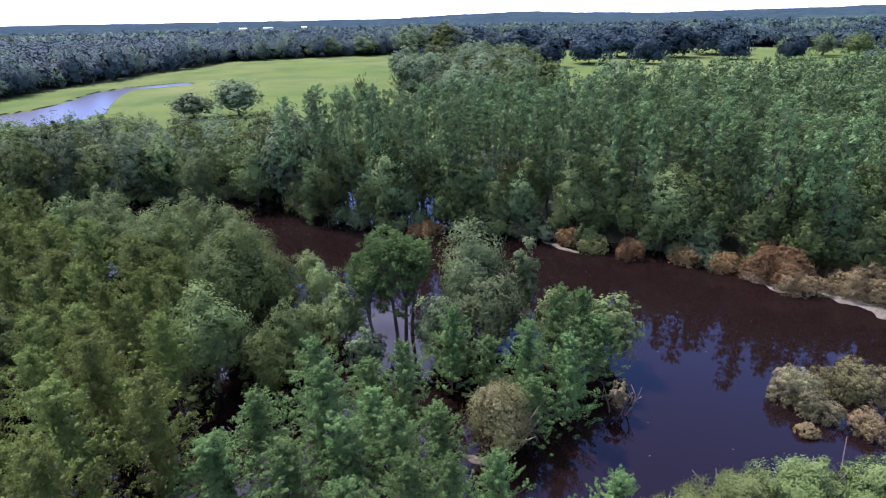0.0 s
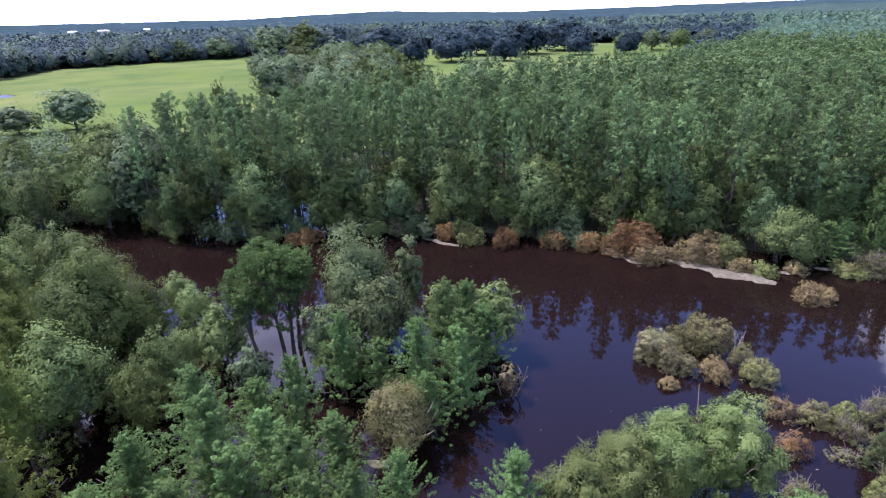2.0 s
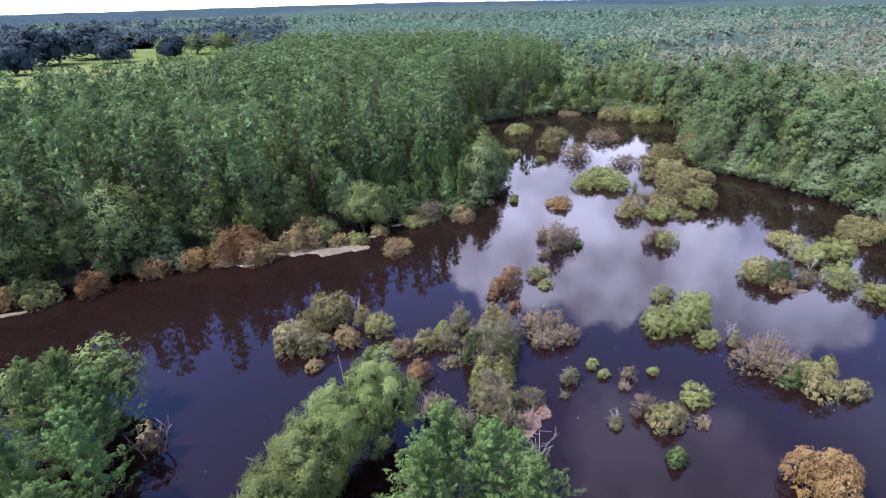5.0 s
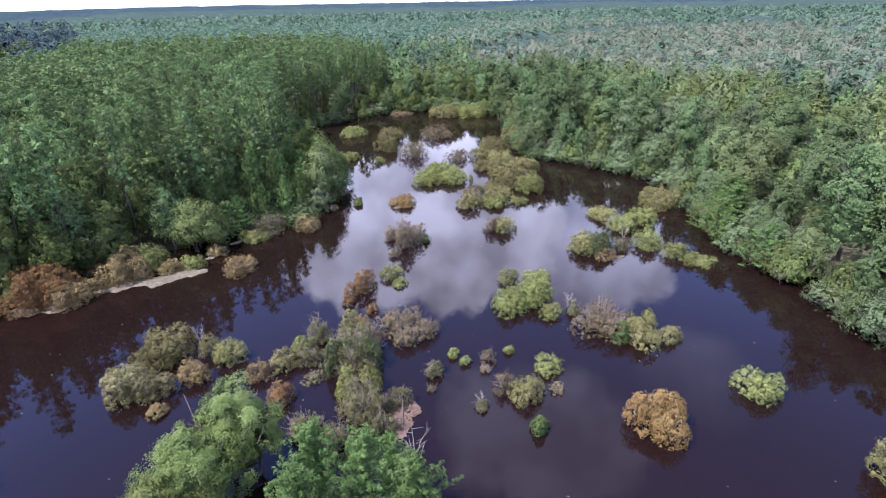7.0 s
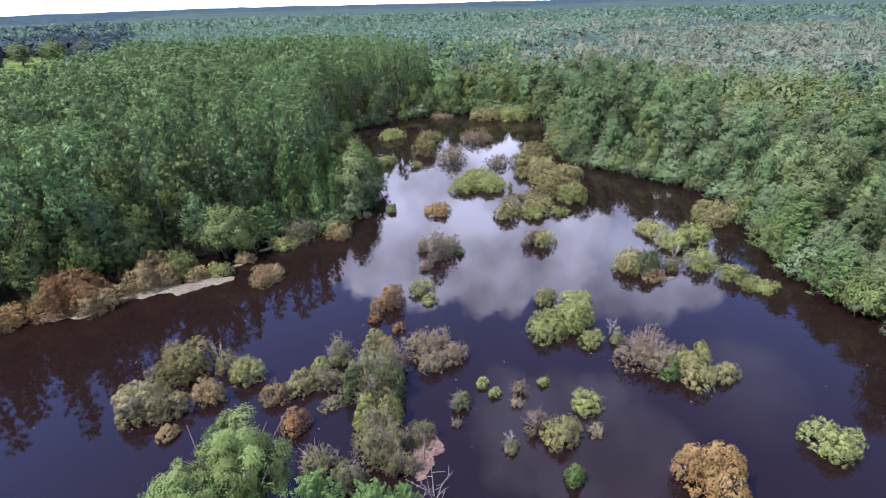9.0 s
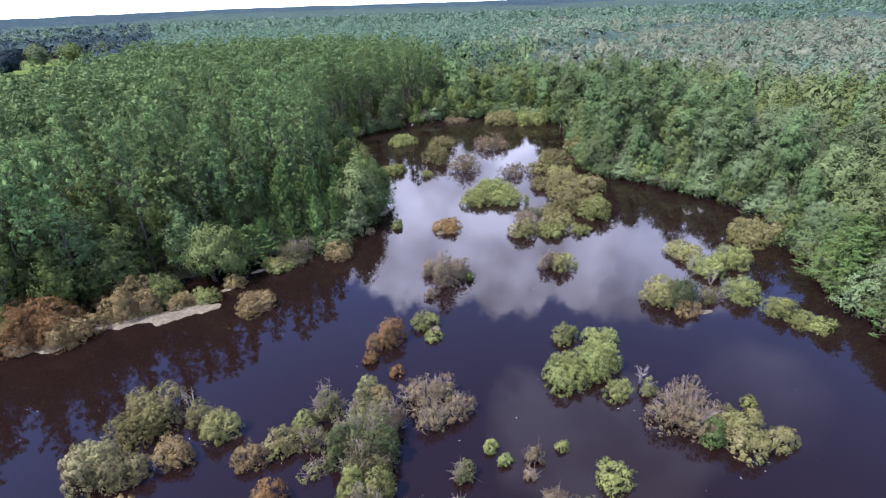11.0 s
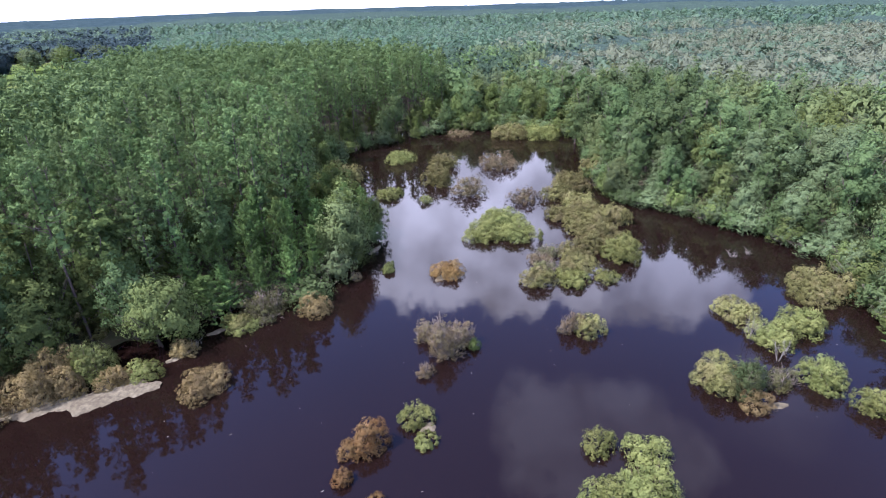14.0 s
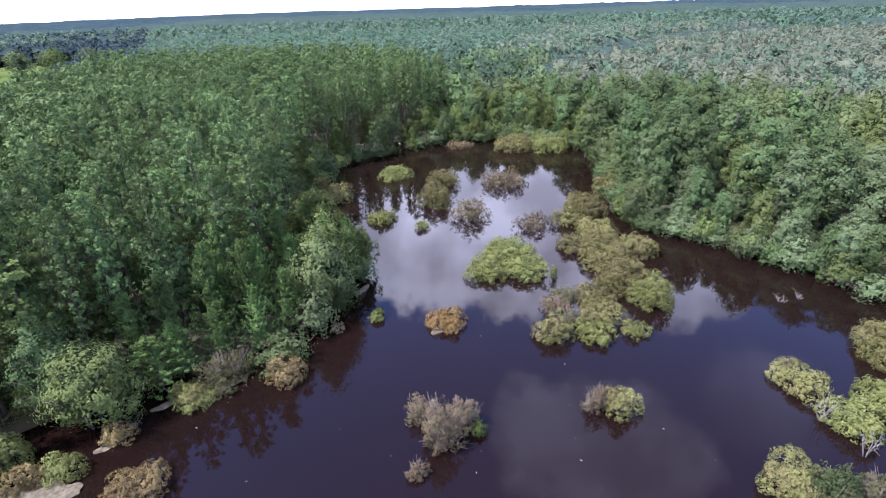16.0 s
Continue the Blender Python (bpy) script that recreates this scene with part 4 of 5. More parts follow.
for i, (x, y, k) in enumerate([(131, 20, 1.25), (126, 14, 1.15), (137, 16, 1.3), (122, 8, 1.1), (130, 8, 1.3), (117, 5, 1.05), (124, 0, 1.25), (113, -3, 1.1), (118, -8, 1.15), (143, 12, 1.35), (136, 3, 1.3), (110, -10, 1.05)]):
    plant(SOUTH, (1, 5)[i % 2], x, y, 0, i * 2.3, k * 1.1, k)
for i, (x, y) in enumerate(fringe):
    plant(BUSH, i, x, y, -0.3, rng.uniform(0, 6.28), rng.uniform(0.7, 1.25), rng.uniform(0.7, 1.3))
for i, (x, y) in enumerate(zip(np.linspace(-96, -30, 30), 86.5 + rng.uniform(-1.5, 2.5, 30))):
    plant(BUSH, i, x, y, -0.4, rng.uniform(0, 6.28), rng.uniform(0.8, 1.4), rng.uniform(0.8, 1.5))
for i, (x, y) in enumerate(zip(np.linspace(-30, -22, 9), np.linspace(98, 80, 9) + rng.uniform(-1, 1, 9))):
    plant(BUSH, i, x, y, -0.4, rng.uniform(0, 6.28), rng.uniform(0.9, 1.5), rng.uniform(1.0, 1.8))
for i in range(26):
    s = (i + rng.uniform(0, 1)) / 26
    k = rng.uniform(0.6, 1.1)
    plant(BANK, i, 153 + 5 * math.sin(math.pi * s) + 4.5 * (i % 3), 24 + 38 * s, 0, rng.uniform(0, 6.28), k, k * rng.uniform(0.9, 1.15))
    plant(BUSH, i, 150.5 + 4 * math.sin(math.pi * s) + rng.uniform(-1, 1), 24 + 36 * s, -0.2, rng.uniform(0, 6.28), rng.uniform(0.9, 1.5), rng.uniform(0.9, 1.4))
line = np.array(SOUTH_BANK, float)
for a, b in zip(line[:-1], line[1:]):
    steps = max(1, int(np.linalg.norm(b - a) / 3.0))
    way = (b - a) / np.linalg.norm(b - a)
    inland = np.array([-way[1], way[0]])
    for s in range(steps):
        q = a + (b - a) * (s + rng.uniform(0.1, 0.9)) / steps + inland * rng.uniform(1.6, 2.8)
        for _ in range(2):
            e = a + (b - a) * (s + rng.uniform(0, 1)) / steps + inland * rng.uniform(0.4, 1.4)
            plant(BUSH, int(rng.integers(0, 4)), e[0], e[1], -0.4, rng.uniform(0, 6.28), rng.uniform(0.7, 1.3), rng.uniform(0.7, 1.4))
        k = rng.uniform(0.45, 0.8)
        plant(SOUTH, int(rng.integers(0, 6)), q[0], q[1], -0.7, rng.uniform(0, 6.28), k * 0.95, k)


def leaf_template(rng, clumps, per, radius, high, size, sides=3, low=0.1, heart=16):
    c, n, k = crown_points(rng, clumps, per, radius, high * (1 - low), high * low, 0.42, leaf=size, heart=heart, calm=size > 0.3)
    v = leaves(c, n, size * k, 1.4, sides, rng)
    soft = unit((v - np.array([0, 0, high * 0.2])) * np.array([1.0, 1.0, 0.9]))
    return v, unit(soft + np.repeat(unit(n), sides, 0) * 0.45 + np.array([0, 0, 0.35]))


def woods(name, label, places, templates, mats, lo=0.62, hi=1.18, seed=1):
    """Uncountable woods: crowns stamped over many places, one mesh for each tone of leaf."""
    rng = np.random.default_rng(seed)
    root = tagged(new(name), label, "woods", kind="stuff")
    tone = rng.integers(0, len(mats), len(places))
    for m, mat in enumerate(mats):
        mine = places[tone == m]
        if len(mine):
            sets = [stamp(v, mine[i::len(templates)], rng, 0, lo, hi, n) for i, (v, n) in enumerate(templates) if len(mine[i::len(templates)])]
            part("crowns", mesh_from(name + "_crowns", np.concatenate([v for v, _ in sets]), 3, mat, np.concatenate([n for _, n in sets])), root)
    return root


T1 = [leaf_template(np.random.default_rng(600 + i), 34, 26, 3.2, 12.0, 0.295) for i in range(5)]
woods("far_bank_woods", "mixed green woods behind the flooded bank", places[order[130:]], T1, [M_BANKWOOD, M_CYP, M_BANKWOOD, M_LEAF, M_WILLOW], lo=0.5, hi=1.15, seed=21)


def ring(rng, r0, r1, step, yaw0=-120.0, yaw1=44.0):
    """Places between two distances, over the sweep of country that lies ahead."""
    g = np.arange(-r1, r1, step)
    gx, gy = np.meshgrid(g, g)
    q = np.stack([gx.ravel(), gy.ravel()], 1)
    r = np.linalg.norm(q, axis=1)
    yaw = np.degrees(np.arctan2(-q[:, 0], q[:, 1]))
    q = q[(r > r0) & (r < r1) & (yaw > yaw0) & (yaw < yaw1)]
    return q + rng.uniform(-0.4, 0.4, q.shape) * step


def free(q):
    bad = inside(q, PASTURE) | inside(q, PASTURE_EAST) | inside(q, PLANTATION) | inside(q, SOUTHWOODS) | inside(q, FLOOD) | inside(q, STREAM) | inside(q, SWAMPS)
    return q[~bad]


def lifted(q, sink=0.0):
    return np.concatenate([q, (ground_height(q[:, 0], q[:, 1]) - sink)[:, None]], 1)


SCRUB = [(205, 52), (198, 10), (190, -38), (150, -70), (330, -170), (590, -190), (680, -90), (530, 15), (385, 52), (300, 62)]
mid1 = free(ring(rng, 100, 290, 6.6))
in_scrub = inside(mid1, SCRUB)
T2 = [leaf_template(np.random.default_rng(620 + i), 26, 16, 3.9, 12.5, 0.55) for i in range(4)]
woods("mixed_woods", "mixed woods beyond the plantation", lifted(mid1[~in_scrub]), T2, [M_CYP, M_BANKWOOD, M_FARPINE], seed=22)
mid2 = free(ring(rng, 290, 640, 8.4))
scrub2 = inside(mid2, SCRUB)
T3 = [leaf_template(np.random.default_rng(640 + i), 14, 6, 6.5, 12.5, 1.0, heart=7) for i in range(4)]
north = mid2[:, 1] > mid2[:, 0] * 1.1
piny = mid2[:, 1] > 60 + 0.12 * mid2[:, 0]
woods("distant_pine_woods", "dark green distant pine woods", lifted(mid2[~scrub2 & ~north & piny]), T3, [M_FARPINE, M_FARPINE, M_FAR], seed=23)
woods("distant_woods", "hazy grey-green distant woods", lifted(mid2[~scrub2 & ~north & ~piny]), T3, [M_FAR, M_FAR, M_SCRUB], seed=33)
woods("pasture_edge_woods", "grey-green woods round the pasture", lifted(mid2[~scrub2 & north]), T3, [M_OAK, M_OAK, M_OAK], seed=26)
rim = []
for a, b in zip(PASTURE, PASTURE[1:] + PASTURE[:1]):
    a, b = np.array(a, float), np.array(b, float)
    if min(a[1], b[1]) < 198 or min(a[0], b[0]) > 40:
        continue
    way = (b - a) / np.linalg.norm(b - a)
    for s in np.arange(0, np.linalg.norm(b - a), 13.0):
        for row in (3.0, 18.0):
            rim.append(a + way * (s + rng.uniform(-2, 2)) + np.array([way[1], -way[0]]) * (row + rng.uniform(-2.5, 2.5)))
rim = np.array(rim)
rim = rim[~inside(rim, STREAM)]
T6 = [leaf_template(np.random.default_rng(680 + i), 60, 16, 9.0, 20, 0.70, low=-0.06) for i in range(4)]
woods("pasture_rim_woods", "tall rounded grey-green trees round the pasture", lifted(rim, 0.5), T6, [M_RIM, M_FAR, M_RIM], lo=0.5, hi=1.1, seed=29)
T5 = [leaf_template(np.random.default_rng(690 + i), 7, 4, 6.4, 13, 1.9, heart=4) for i in range(4)]
outer = free(ring(rng, 640, 1080, 13.0))
north = outer[:, 1] > outer[:, 0] * 1.1
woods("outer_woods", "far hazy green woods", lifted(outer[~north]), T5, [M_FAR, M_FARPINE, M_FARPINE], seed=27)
woods("outer_dark_woods", "far woods behind the pasture, shade and haze in their colour", lifted(outer[north]), T5, [M_OAK, M_OAK, M_FAR], seed=28)
T4 = [leaf_template(np.random.default_rng(660 + i), 15, 8, 5.8, 6.6, 0.70) for i in range(4)]
woods("pale_scrub", "pale grey-green scrub woods", lifted(np.concatenate([mid1[in_scrub], mid2[scrub2]])), T4, [M_SCRUB, M_SCRUB, M_FAR], seed=24)


def crowns_of(x, y, cell, seed):
    """Rounded crowns of about a cell's width, packed side by side: 0 between them, 1 on top."""
    best = np.zeros_like(x)
    ci, cj = np.floor(x / cell), np.floor(y / cell)
    for di in (-1, 0, 1):
        for dj in (-1, 0, 1):
            i, j = ci + di, cj + dj
            h1 = np.modf(np.abs(np.sin(i * 127.1 + j * 311.7 + seed) * 43758.5))[0]
            h2 = np.modf(np.abs(np.sin(i * 269.5 + j * 183.3 + seed) * 43758.5))[0]
            h3 = np.modf(np.abs(np.sin(i * 71.9 + j * 97.3 + seed) * 43758.5))[0]
            d = np.hypot(x - (i + 0.15 + 0.7 * h1) * cell, y - (j + 0.15 + 0.7 * h2) * cell) / (cell * (0.6 + 0.3 * h3))
            best = np.maximum(best, np.sqrt(np.clip(1 - d * d, 0, 1)) * (0.55 + 0.45 * h3))
    return best


def canopy_height(x, y):
    r = np.hypot(x, y)
    p = np.stack([x.ravel(), y.ravel()], 1)
    scrub = np.clip((edge_distance(p, SCRUB) * np.where(inside(p, SCRUB), 1, -1) + 20) / 50, 0, 1).reshape(x.shape)
    lump = crowns_of(x, y, 9.0, 1.0) * (4.5 - 2.5 * scrub) + 0.5 * smooth_noise(x, y, 2.6, 4.0) + 1.6 * smooth_noise(x, y, 30.0, 2.0)
    big = 7.0 * crowns_of(x, y, 34.0, 2.0) + 5.0 * smooth_noise(x, y, 170.0, 5.0)
    far = np.clip((r - 900) / 900, 0, 1)
    return ground_height(x, y) + 5.6 - 4.4 * scrub + lump * (1 - far) + far * (big + 2.0)


def open_land(p):
    return inside(p, PASTURE) | inside(p, PASTURE_EAST) | inside(p, FLOOD) | inside(p, STREAM) | inside(p, SWAMPS) | inside(p, SOUTHWOODS) | inside(p, PLANTATION)


def near_edge(p, gap=9.0):
    return np.minimum(np.minimum(edge_distance(p, PASTURE), edge_distance(p, PASTURE_EAST)), edge_distance(p, STREAM)) < gap


def in_belt(p):
    return ((p[:, 1] > 560 + 0.12 * p[:, 0]) & (p[:, 0] < 0.62 * p[:, 1])) | (np.hypot(p[:, 0], p[:, 1]) > 1700 + 250 * np.sin(p[:, 0] / 190) + 200 * np.sin(p[:, 1] / 130))


xs, ys = spread(-430, 620, 4.2, 4300, 1.055), spread(-270, 650, 4.2, 4300, 1.055)
tagged(new("woods_canopy", sheet("woods_canopy", xs, ys, canopy_height, M_CANOPY, lambda p: (np.hypot(p[:, 0], p[:, 1]) > 240) & ~open_land(p) & ~near_edge(p) & ~in_belt(p))),
       "closed canopy of far woods to the horizon", "woods", kind="stuff")
# far woods drawn in the colour that holds cloud shadow and haze
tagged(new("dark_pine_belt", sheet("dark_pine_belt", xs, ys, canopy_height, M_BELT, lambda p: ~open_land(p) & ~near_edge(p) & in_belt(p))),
       "belt of distant woods with cloud shadow and blue haze in its colour", "woods", kind="stuff")
# ---- hedgerow and oaks in the pasture ----
HEDGE = [(-12, 196), (8, 150), (34, 170), (40, 290), (16, 330), (-24, 296)]
row = scatter(np.random.default_rng(31), HEDGE, 9.5, 0.4)
MOSSY = [broadleaf(np.random.default_rng(720 + i), "grey-green hedgerow tree hung with moss", "hedgerow_tree", "tree", "hedgerow trees", 15, 5.6, 0.0, 46, 44, 0.5, (M_CYP, M_DARK, M_CYP)[i]) for i in range(3)]
hr = np.random.default_rng(32)
for i, (x, y) in enumerate(row):
    k = hr.uniform(0.65, 1.15)
    plant(MOSSY, i, x, y, 0.2, hr.uniform(0, 6.28), k * hr.uniform(0.9, 1.2), k)
for i, (x, y, h, w) in enumerate([(-22, 440, 24, 34), (4, 452, 25, 36), (58, 450, 24, 28), (-60, 448, 17, 24), (-90, 440, 16, 24), (-63.4, 170, 12, 16), (-76, 166, 8.5, 13), (-20.5, 142, 15, 4.6), (-24.5, 139, 12.5, 4.4), (-17, 137, 13.5, 4.2)]):
    plant(MOSSY, i, x, y, 0.2, i * 1.3, w / 11.2, h / 15.0)
OAK = [broadleaf(np.random.default_rng(700 + i), "dark spreading oak in the pasture", "oak_tree", "oak tree", "pasture oaks", 14, 9.0, 0.06, 60, 64, 0.8, M_OAK) for i in range(3)]
for i, (x, y, h, w) in enumerate([(118, 325, 15, 44), (178, 345, 15, 30), (60, 318, 15, 22), (36, 300, 11, 14), (88, 335, 16, 24), (205, 330, 13, 16),
                                  (150, 372, 19, 34), (120, 385, 18, 34), (190, 392, 19, 34), (60, 430, 18, 40), (30, 445, 18, 34), (-12, 395, 7, 9)]):
    plant(OAK, i, x, y, 0.3, i * 2.3, w / 18.0, h / 14.0)

for i, (x, y, h, w) in enumerate([  (238, 352, 15, 14), (254, 344, 16, 15), (264, 366, 14, 14), (228, 374, 13, 14), (282, 352, 15, 16), (246, 366, 15, 15)]):
    plant(SWAMP, i, x, y, 0.2, i * 1.3, w / 8.0, h / 12.5)

# ---- shrubs standing in the pond ----
LABEL = {"pale": "pale olive domed shrub standing in flood water", "olive": "round olive-green shrub standing in flood water", "tan": "low tan feathery shrub standing in flood water", "yellow": "yellow-green leafy shrub standing in flood water",
         "grey": "thin grey-green shrub with bare twigs in water", "brown": "brown half-bare twiggy shrub in flood water", "rust": "rusty orange shrub standing in flood water",
         "green": "small fresh green shrub in flood water", "dark": "dark green upright shrub in flood water"}
rng = np.random.default_rng(9)


def shrubs(kind, rows):
    for x, y, w, h in rows:
        shrub(rng, LABEL[kind], x, y, w, h, kind)


shrubs("tan", [(42.3, 50.8, 2.6, 1.5), (44.6, 48.4, 2.3, 1.3), (40.2, 52.4, 2.4, 1.4)])
shrubs("olive", [(32.1, 34.4, 5.9, 2.3), (33.7, 30.8, 1.8, 1.8), (33.2, 28.6, 3.1, 1.8), (33.5, 23.5, 2.3, 1.8), (40.1, 20.1, 2.5, 1.8), (45.0, -6.2, 3.9, 2.3), (45.5, -8.6, 2.1, 1.1), (34.6, 2.8, 3.2, 1.8), (32.3, -20.8, 3.1, 3.8), (43.9, 63.8, 6.2, 1.6), (57.4, 41.6, 1.9, 1.3), (51.3, 54.3, 4.3, 1.3), (67.5, 10.0, 3.2, 1.9), (107.2, 41.8, 6.5, 3.3)])
shrubs("olive", [(118.0, 44.7, 6.6, 2.5), (104.4, 57.9, 6.4, 2.7), (106.7, 62.5, 3.6, 2.7), (146.5, 39.5, 12.1, 3.1), (110.6, 18.9, 8.3, 2.8), (120.7, 16.3, 8.1, 3.3), (96.1, 15.0, 7.2, 2.6), (97.4, 11.1, 6.0, 2.3), (88.4, 11.6, 7.0, 2.8), (80.5, 13.1, 5.7, 2.0), (75.7, 16.6, 3.5, 2.0), (63.5, -0.6, 4.7, 2.3), (75.5, -2.8, 5.2, 1.3), (82.8, -11.2, 7.6, 2.4)])
shrubs("pale", [(27.3, 33.9, 3.8, 2.7), (27.8, 31.6, 3.6, 2.2)])
shrubs("tan", [(30.0, 29.8, 2.9, 1.9), (26.0, 29.8, 1.4, 0.7), (31.7, 24.8, 2.1, 1.7), (38.4, 58.1, 6.4, 3.7), (38.4, 51.3, 5.3, 2.3), (44.2, 49.9, 6.6, 3.4), (44.5, 54.5, 4.3, 2.1), (46.6, 45.9, 2.3, 1.8), (52.1, 43.9, 2.8, 1.1), (48.6, 38.1, 4.6, 1.8), (62.4, 36.8, 3.8, 1.9)])
shrubs("tan", [(61.8, -3.1, 2.6, 1.0)])
shrubs("olive", [(92.4, 13.6, 6.4, 2.0), (101.4, 16.2, 7.0, 2.3), (84.6, 14.0, 5.2, 1.8), (105.6, 20.4, 5.6, 2.0), (96.6, 18.6, 4.6, 1.6)])
shrubs("grey", [(78.6, 16.2, 3.4, 1.5), (83.2, 17.0, 3.2, 1.3)])
shrubs("yellow", [(35.6, 23.0, 1.5, 1.5), (32.3, 15.2, 2.2, 2.2), (73.2, 33.7, 1.3, 0.9), (49.0, -7.1, 1.1, 0.9), (38.4, 9.7, 1.0, 0.6), (37.6, 8.4, 0.8, 0.6), (40.1, 5.1, 0.8, 0.5), (38.4, 1.5, 2.8, 1.1), (39.1, -14.6, 3.6, 2.0), (47.1, 48.9, 4.2, 3.4), (48.3, 44.3, 2.9, 1.5), (19.1, 63.3, 4.3, 2.3), (57.2, 41.5, 3.7, 1.1), (57.4, 43.1, 1.6, 1.1)])
shrubs("yellow", [(86.8, 26.1, 6.8, 2.0), (88.1, 22.3, 6.8, 1.8), (92.0, 25.5, 8.0, 1.8), (119.0, 54.8, 8.1, 2.0), (97.9, 46.5, 5.0, 1.3), (97.1, 39.7, 2.1, 1.1), (148.0, 32.3, 10.6, 2.8), (85.6, 8.6, 5.1, 2.9), (77.3, 13.2, 4.5, 1.1), (79.2, 9.6, 3.1, 1.0), (73.5, 33.7, 1.1, 1.1), (53.3, 7.3, 2.6, 1.2), (53.5, 4.0, 3.3, 1.3), (49.9, 4.0, 4.5, 2.5)])
shrubs("yellow", [(49.1, 5.8, 3.3, 1.9), (47.1, 6.1, 3.6, 1.7), (47.0, 2.3, 2.4, 1.2), (51.5, 20.3, 2.6, 1.2), (49.7, 18.6, 1.6, 0.6), (66.5, -8.2, 4.2, 2.0), (71.6, -5.6, 4.7, 2.1), (74.7, -8.2, 4.5, 2.0), (64.2, -11.5, 3.5, 1.7), (62.8, -12.8, 3.2, 1.2), (62.3, -14.2, 2.7, 0.9)])
shrubs("grey", [(37.6, 22.3, 2.5, 2.2), (36.1, 18.0, 5.7, 3.2), (29.3, 14.6, 4.4, 2.7), (26.9, 17.6, 3.4, 1.3), (32.7, 19.9, 2.0, 0.4), (31.4, 12.4, 2.1, 1.3), (48.0, -0.1, 1.1, 1.4), (35.6, 10.6, 1.5, 1.5), (32.5, 6.0, 1.1, 0.6), (33.5, 10.2, 0.4, 0.3), (60.5, 41.2, 5.7, 2.4), (64.9, -5.0, 2.7, 1.4)])
shrubs("brown", [(41.4, 15.6, 5.1, 1.9), (46.1, -2.7, 6.5, 2.5), (145.1, 52.0, 7.9, 1.2), (38.5, 6.6, 1.3, 0.9), (37.1, 6.6, 0.8, 0.5), (35.3, 4.7, 1.7, 1.7), (36.0, 0.6, 1.3, 0.5), (10.8, 69.4, 4.1, 1.9), (10.8, 68.2, 3.6, 2.0), (70.0, 36.3, 1.3, 0.9), (59.8, 21.3, 3.1, 3.9), (61.7, 23.7, 3.0, 1.7), (62.2, 20.6, 3.0, 2.4), (56.8, 21.7, 1.3, 0.9)])
shrubs("brown", [(67.4, 11.7, 2.6, 2.1), (102.4, 24.7, 5.8, 2.1), (102.8, 34.4, 6.6, 3.4), (120.6, 34.5, 11.2, 2.2), (145.9, 51.1, 6.3, 0.9), (81.0, 17.4, 3.8, 1.2)])
shrubs("rust", [(29.7, 21.4, 2.0, 1.7), (33.5, -6.5, 4.7, 2.7), (37.9, 54.4, 8.8, 3.8), (16.0, 65.3, 3.0, 2.6), (23.1, 60.9, 4.2, 2.2), (28.8, 58.7, 3.6, 2.4), (33.0, 57.0, 4.3, 2.2), (-2.6, 69.9, 5.1, 1.6), (-3.3, 69.9, 3.6, 1.1), (74.6, 26.9, 4.2, 1.4), (47.9, 22.2, 2.6, 2.3), (47.0, 22.9, 1.8, 1.3), (44.6, 22.4, 1.2, 1.0), (43.8, 19.5, 1.1, 0.7)])
shrubs("green", [(44.5, -4.5, 1.7, 1.7), (31.2, 1.5, 1.3, 1.2), (43.8, 62.5, 3.7, 2.1), (61.8, 19.2, 1.0, 1.0)])
shrubs("dark", [(63.3, -2.6, 2.9, 3.1), (34.4, 18.8, 2.6, 2.9), (35.0, 16.4, 2.2, 3.0)])
shrubs("grey", [(33.6, 16.8, 3.4, 2.7), (38.4, 19.4, 2.6, 2.6), (31.0, 15.4, 2.8, 2.4), (26.3, 15.2, 2.6, 1.8), (28.4, 12.6, 2.2, 1.6), (34.6, 21.6, 2.2, 1.8), (29.9, 13.4, 2.2, 2.2)])
shrubs("brown", [(39.2, 14.4, 2.6, 1.8), (41.0, 13.2, 2.6, 1.5), (38.2, 17.0, 2.0, 2.3)])
shrubs("yellow", [(31.6, 16.6, 1.6, 2.4)])
shrubs("tan", [(39.0, 18.4, 1.8, 2.4)])


def snag(x, y, high, spread_, seed, label, mat):
    """A bare, forked, bleached tree."""
    rng = np.random.default_rng(seed)
    root = tagged(new("dead_tree"), label, "dead tree", "dead trees in the pond")
    root.location = (x, y, 0)
    wood = Wood(4)
    for i in range(5):
        az = i * 2.4 + seed
        tip = np.array([math.cos(az) * spread_ * rng.uniform(0.5, 1), math.sin(az) * spread_ * rng.uniform(0.5, 1), high * rng.uniform(0.6, 1.0)])
        mid = tip * 0.5 + rng.normal(size=3) * 0.1
        wood.limb([(0, 0, -0.4), mid, tip], 0.035, 0.009)
        for j in range(4):
            s = 0.4 + 0.15 * j
            q = tip * s + rng.normal(size=3) * 0.03
            wood.limb([q, q + rng.normal(size=3) * np.array([0.35, 0.35, 0.25]) * spread_ + np.array([0, 0, 0.25])], 0.015, 0.006)
    part("branchwork", wood.mesh("bare_branchwork", mat), root)


for i, (x, y, h, s) in enumerate([(27.0, 9.6, 2.0, 1.6), (49.0, 0.6, 1.9, 0.8), (38.4, 22.6, 2.4, 1.0), (68.5, -5.5, 2.4, 0.8), (71.4, -3.6, 2.2, 0.7), (53.2, 43.4, 0.9, 0.9), (34.2, 32.2, 2.6, 0.6), (33.2, 6.2, 0.6, 0.6), (76.6, 38.0, 0.7, 1.2), (89.6, -3.5, 0.6, 0.8), (91, -5.4, 0.5, 0.7)]):
    snag(x, y, h, s, 800 + i, "bare bleached branches rising from the water", M_DEAD if i != 2 else M_TWIG)


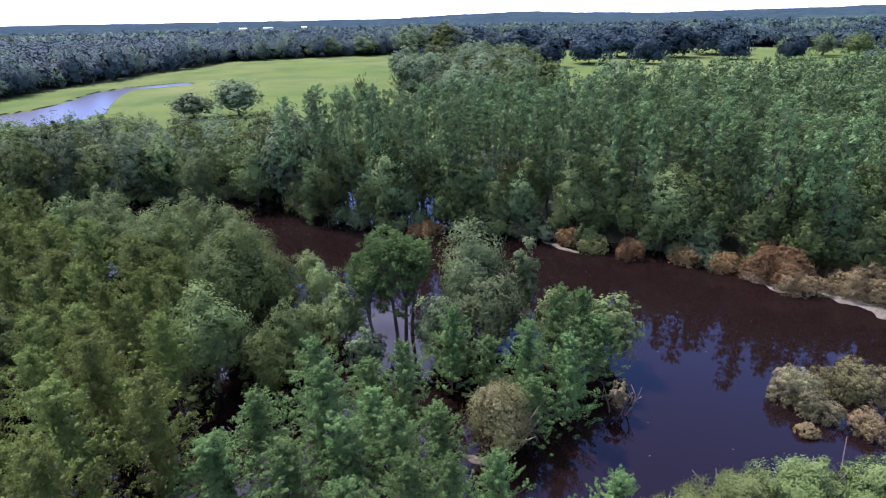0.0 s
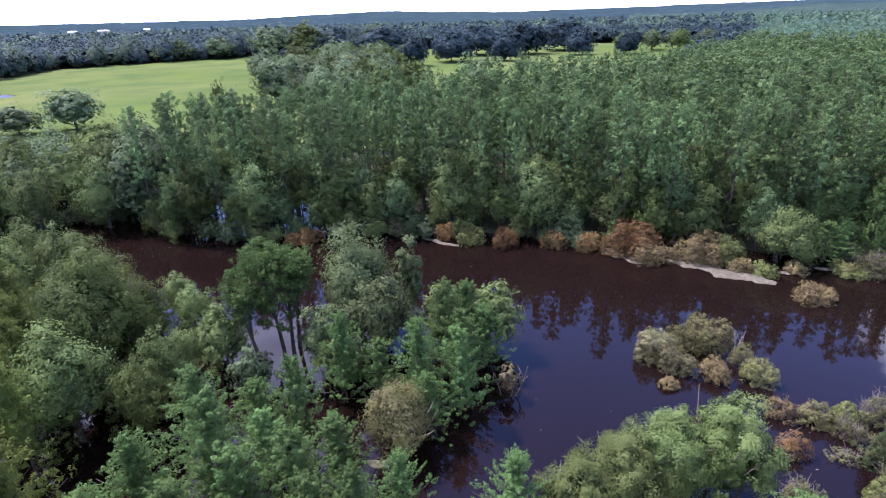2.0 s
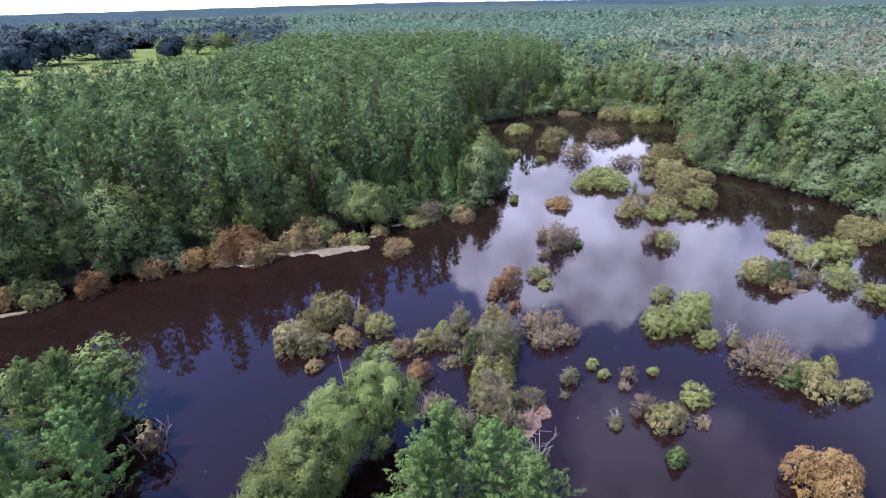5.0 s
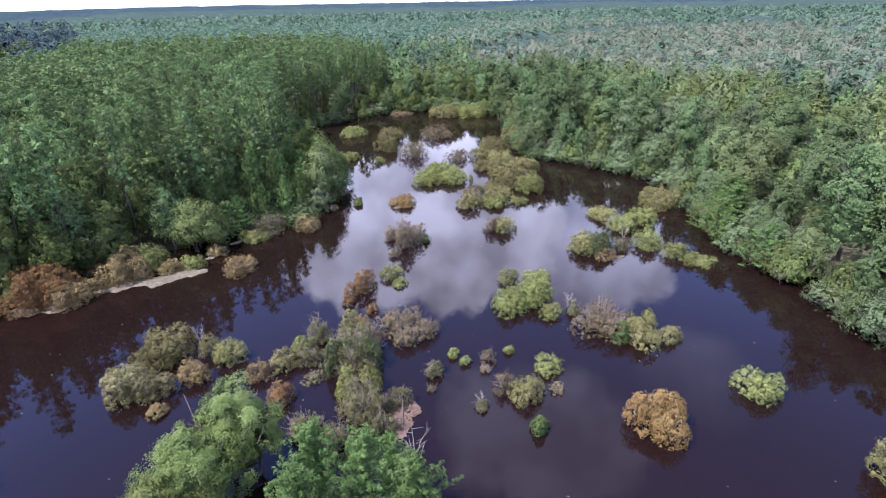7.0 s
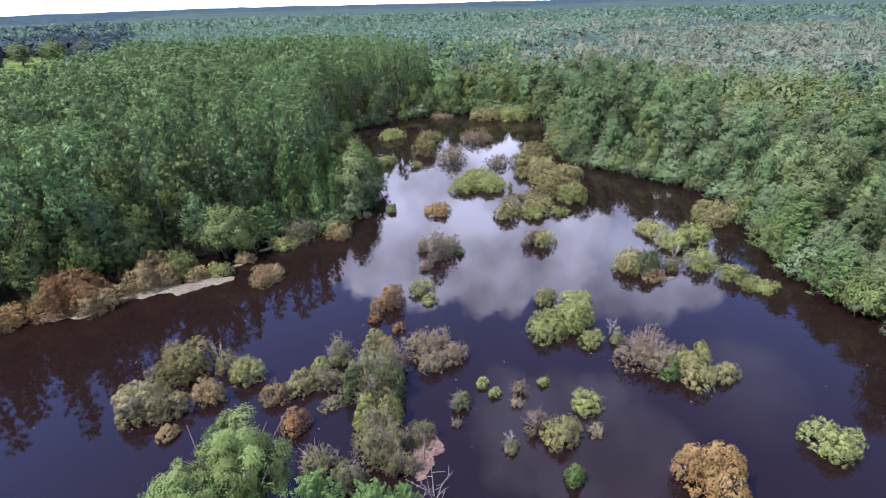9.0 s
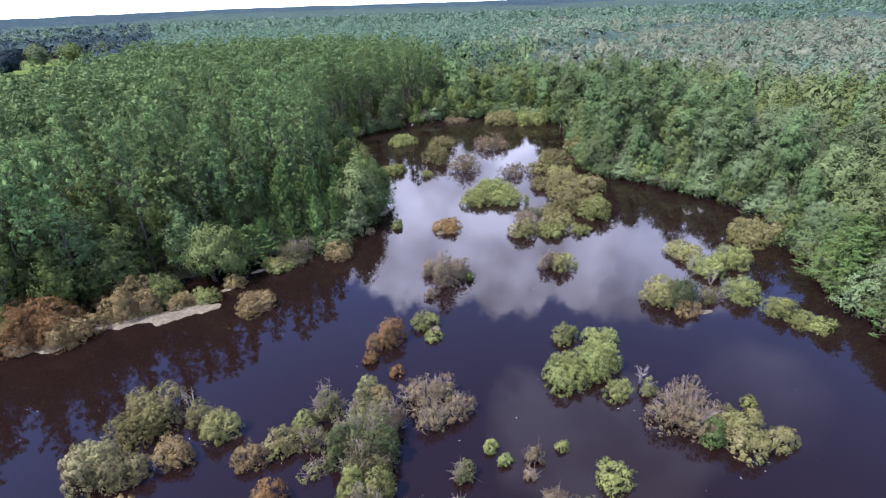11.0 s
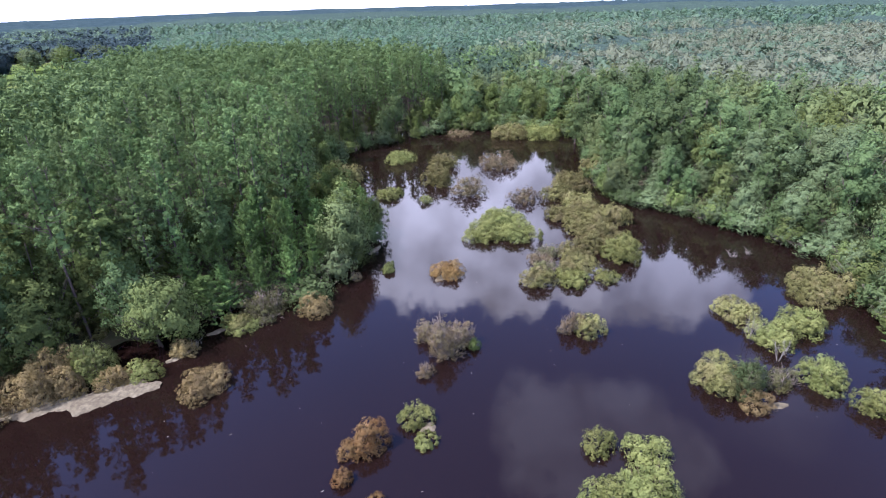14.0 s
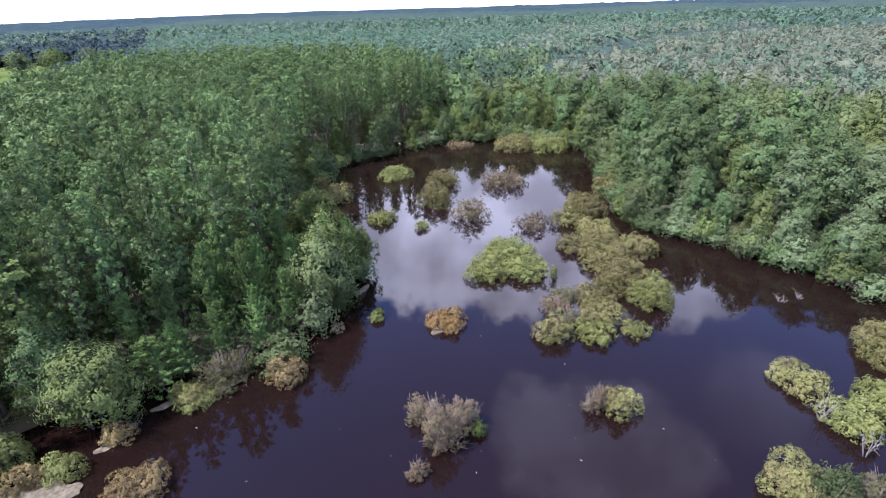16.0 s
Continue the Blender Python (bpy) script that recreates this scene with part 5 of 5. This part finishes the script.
def needle_mat(x, y, r, turn, label):
    """A fallen brown pine top that floats as a ragged mat with a stub of trunk."""
    rng = np.random.default_rng(int(x * 10))
    root = tagged(new("fallen_pine_top"), label, "fallen branch")
    root.location = (x, y, 0)
    k = 900
    a, d = rng.uniform(0, 6.28, k), np.sqrt(rng.uniform(0, 1, k))
    d = d * r * (1 + 0.35 * np.sin(3 * a + x) + 0.2 * np.sin(7 * a))
    q = np.stack([d * np.cos(a) * 1.7, d * np.sin(a), 0.02 + 0.14 * rng.uniform(0, 1, k) * (1 - d / (1.7 * r))], 1)
    q = q @ np.array([[math.cos(turn), math.sin(turn), 0], [-math.sin(turn), math.cos(turn), 0], [0, 0, 1]])
    face = np.array([0, 0, 1.0]) + rng.normal(size=(k, 3)) * 0.3
    part("needle_mat", mesh_from("needle_mat", leaves(q, face, 0.2, 2.2, 3, rng), 3, M_NEEDLEBED), root)
    wood = Wood(5)
    wood.limb([(-r * 1.2, -r * 0.4, 0.1), (0, 0, 0.2), (r * 0.9, r * 0.3, 0.75)], 0.08, 0.03)
    part("stub", wood.mesh("stub", M_BARK), root)


needle_mat(30.3, 11.6, 1.0, 0.4, "ragged mat of fallen rust-brown pine needles")

# ---- drift and specks on the water ----
rng = np.random.default_rng(13)
drift = tagged(new("floating_litter"), "scattered pale twigs and leaves afloat", "litter", kind="stuff")
spots = np.concatenate([rng.uniform((12, -20), (75, 60), (130, 2)), np.stack([np.linspace(-24, -14, 30), 73 + rng.normal(size=30)], 1)])
spots = spots[inside(spots, FLOOD)]
q = np.concatenate([spots, np.full((len(spots), 1), 0.012)], 1)
up = np.tile(np.array([[0.0, 0.0, 1.0]]), (len(q), 1)) + rng.normal(size=(len(q), 3)) * 0.05
part("flecks", mesh_from("flecks", leaves(q, up, 0.07, 2.4, 4, rng), 4, M_DEAD), drift)

# far sheds at the wood's edge
for x, y, w in ((-345, 1010, 12), (-310, 1040, 16), (-250, 1060, 9), (170, 470, 14)):
    z = float(ground_height(np.array([[x]], float), np.array([[y]], float))[0, 0]) + (11 if y > 900 else 0)
    root = tagged(new("shed"), "long pale metal shed far off", "shed", "far sheds")
    root.location = (x, y, z)
    h, d = 2.2, 7.0
    v = [(-w / 2, -d / 2, -16 if y > 900 else -1), (w / 2, -d / 2, -16 if y > 900 else -1), (w / 2, d / 2, -16 if y > 900 else -1), (-w / 2, d / 2, -16 if y > 900 else -1), (-w / 2, -d / 2, h), (w / 2, -d / 2, h), (w / 2, d / 2, h), (-w / 2, d / 2, h)]
    part("wall", grid_mesh("shed_wall", v, [(0, 1, 5, 4), (1, 2, 6, 5), (2, 3, 7, 6), (3, 0, 4, 7)], M_WALL, False), root)
    e = 0.4
    v = [(-w / 2 - e, -d / 2 - e, h), (w / 2 + e, -d / 2 - e, h), (w / 2 + e, d / 2 + e, h), (-w / 2 - e, d / 2 + e, h), (-w / 2 - e, 0, h + 1.6), (w / 2 + e, 0, h + 1.6)]
    part("roof", grid_mesh("shed_roof", v, [(0, 1, 5, 4), (2, 3, 4, 5), (0, 4, 3), (1, 2, 5)], M_WALL, False), root)
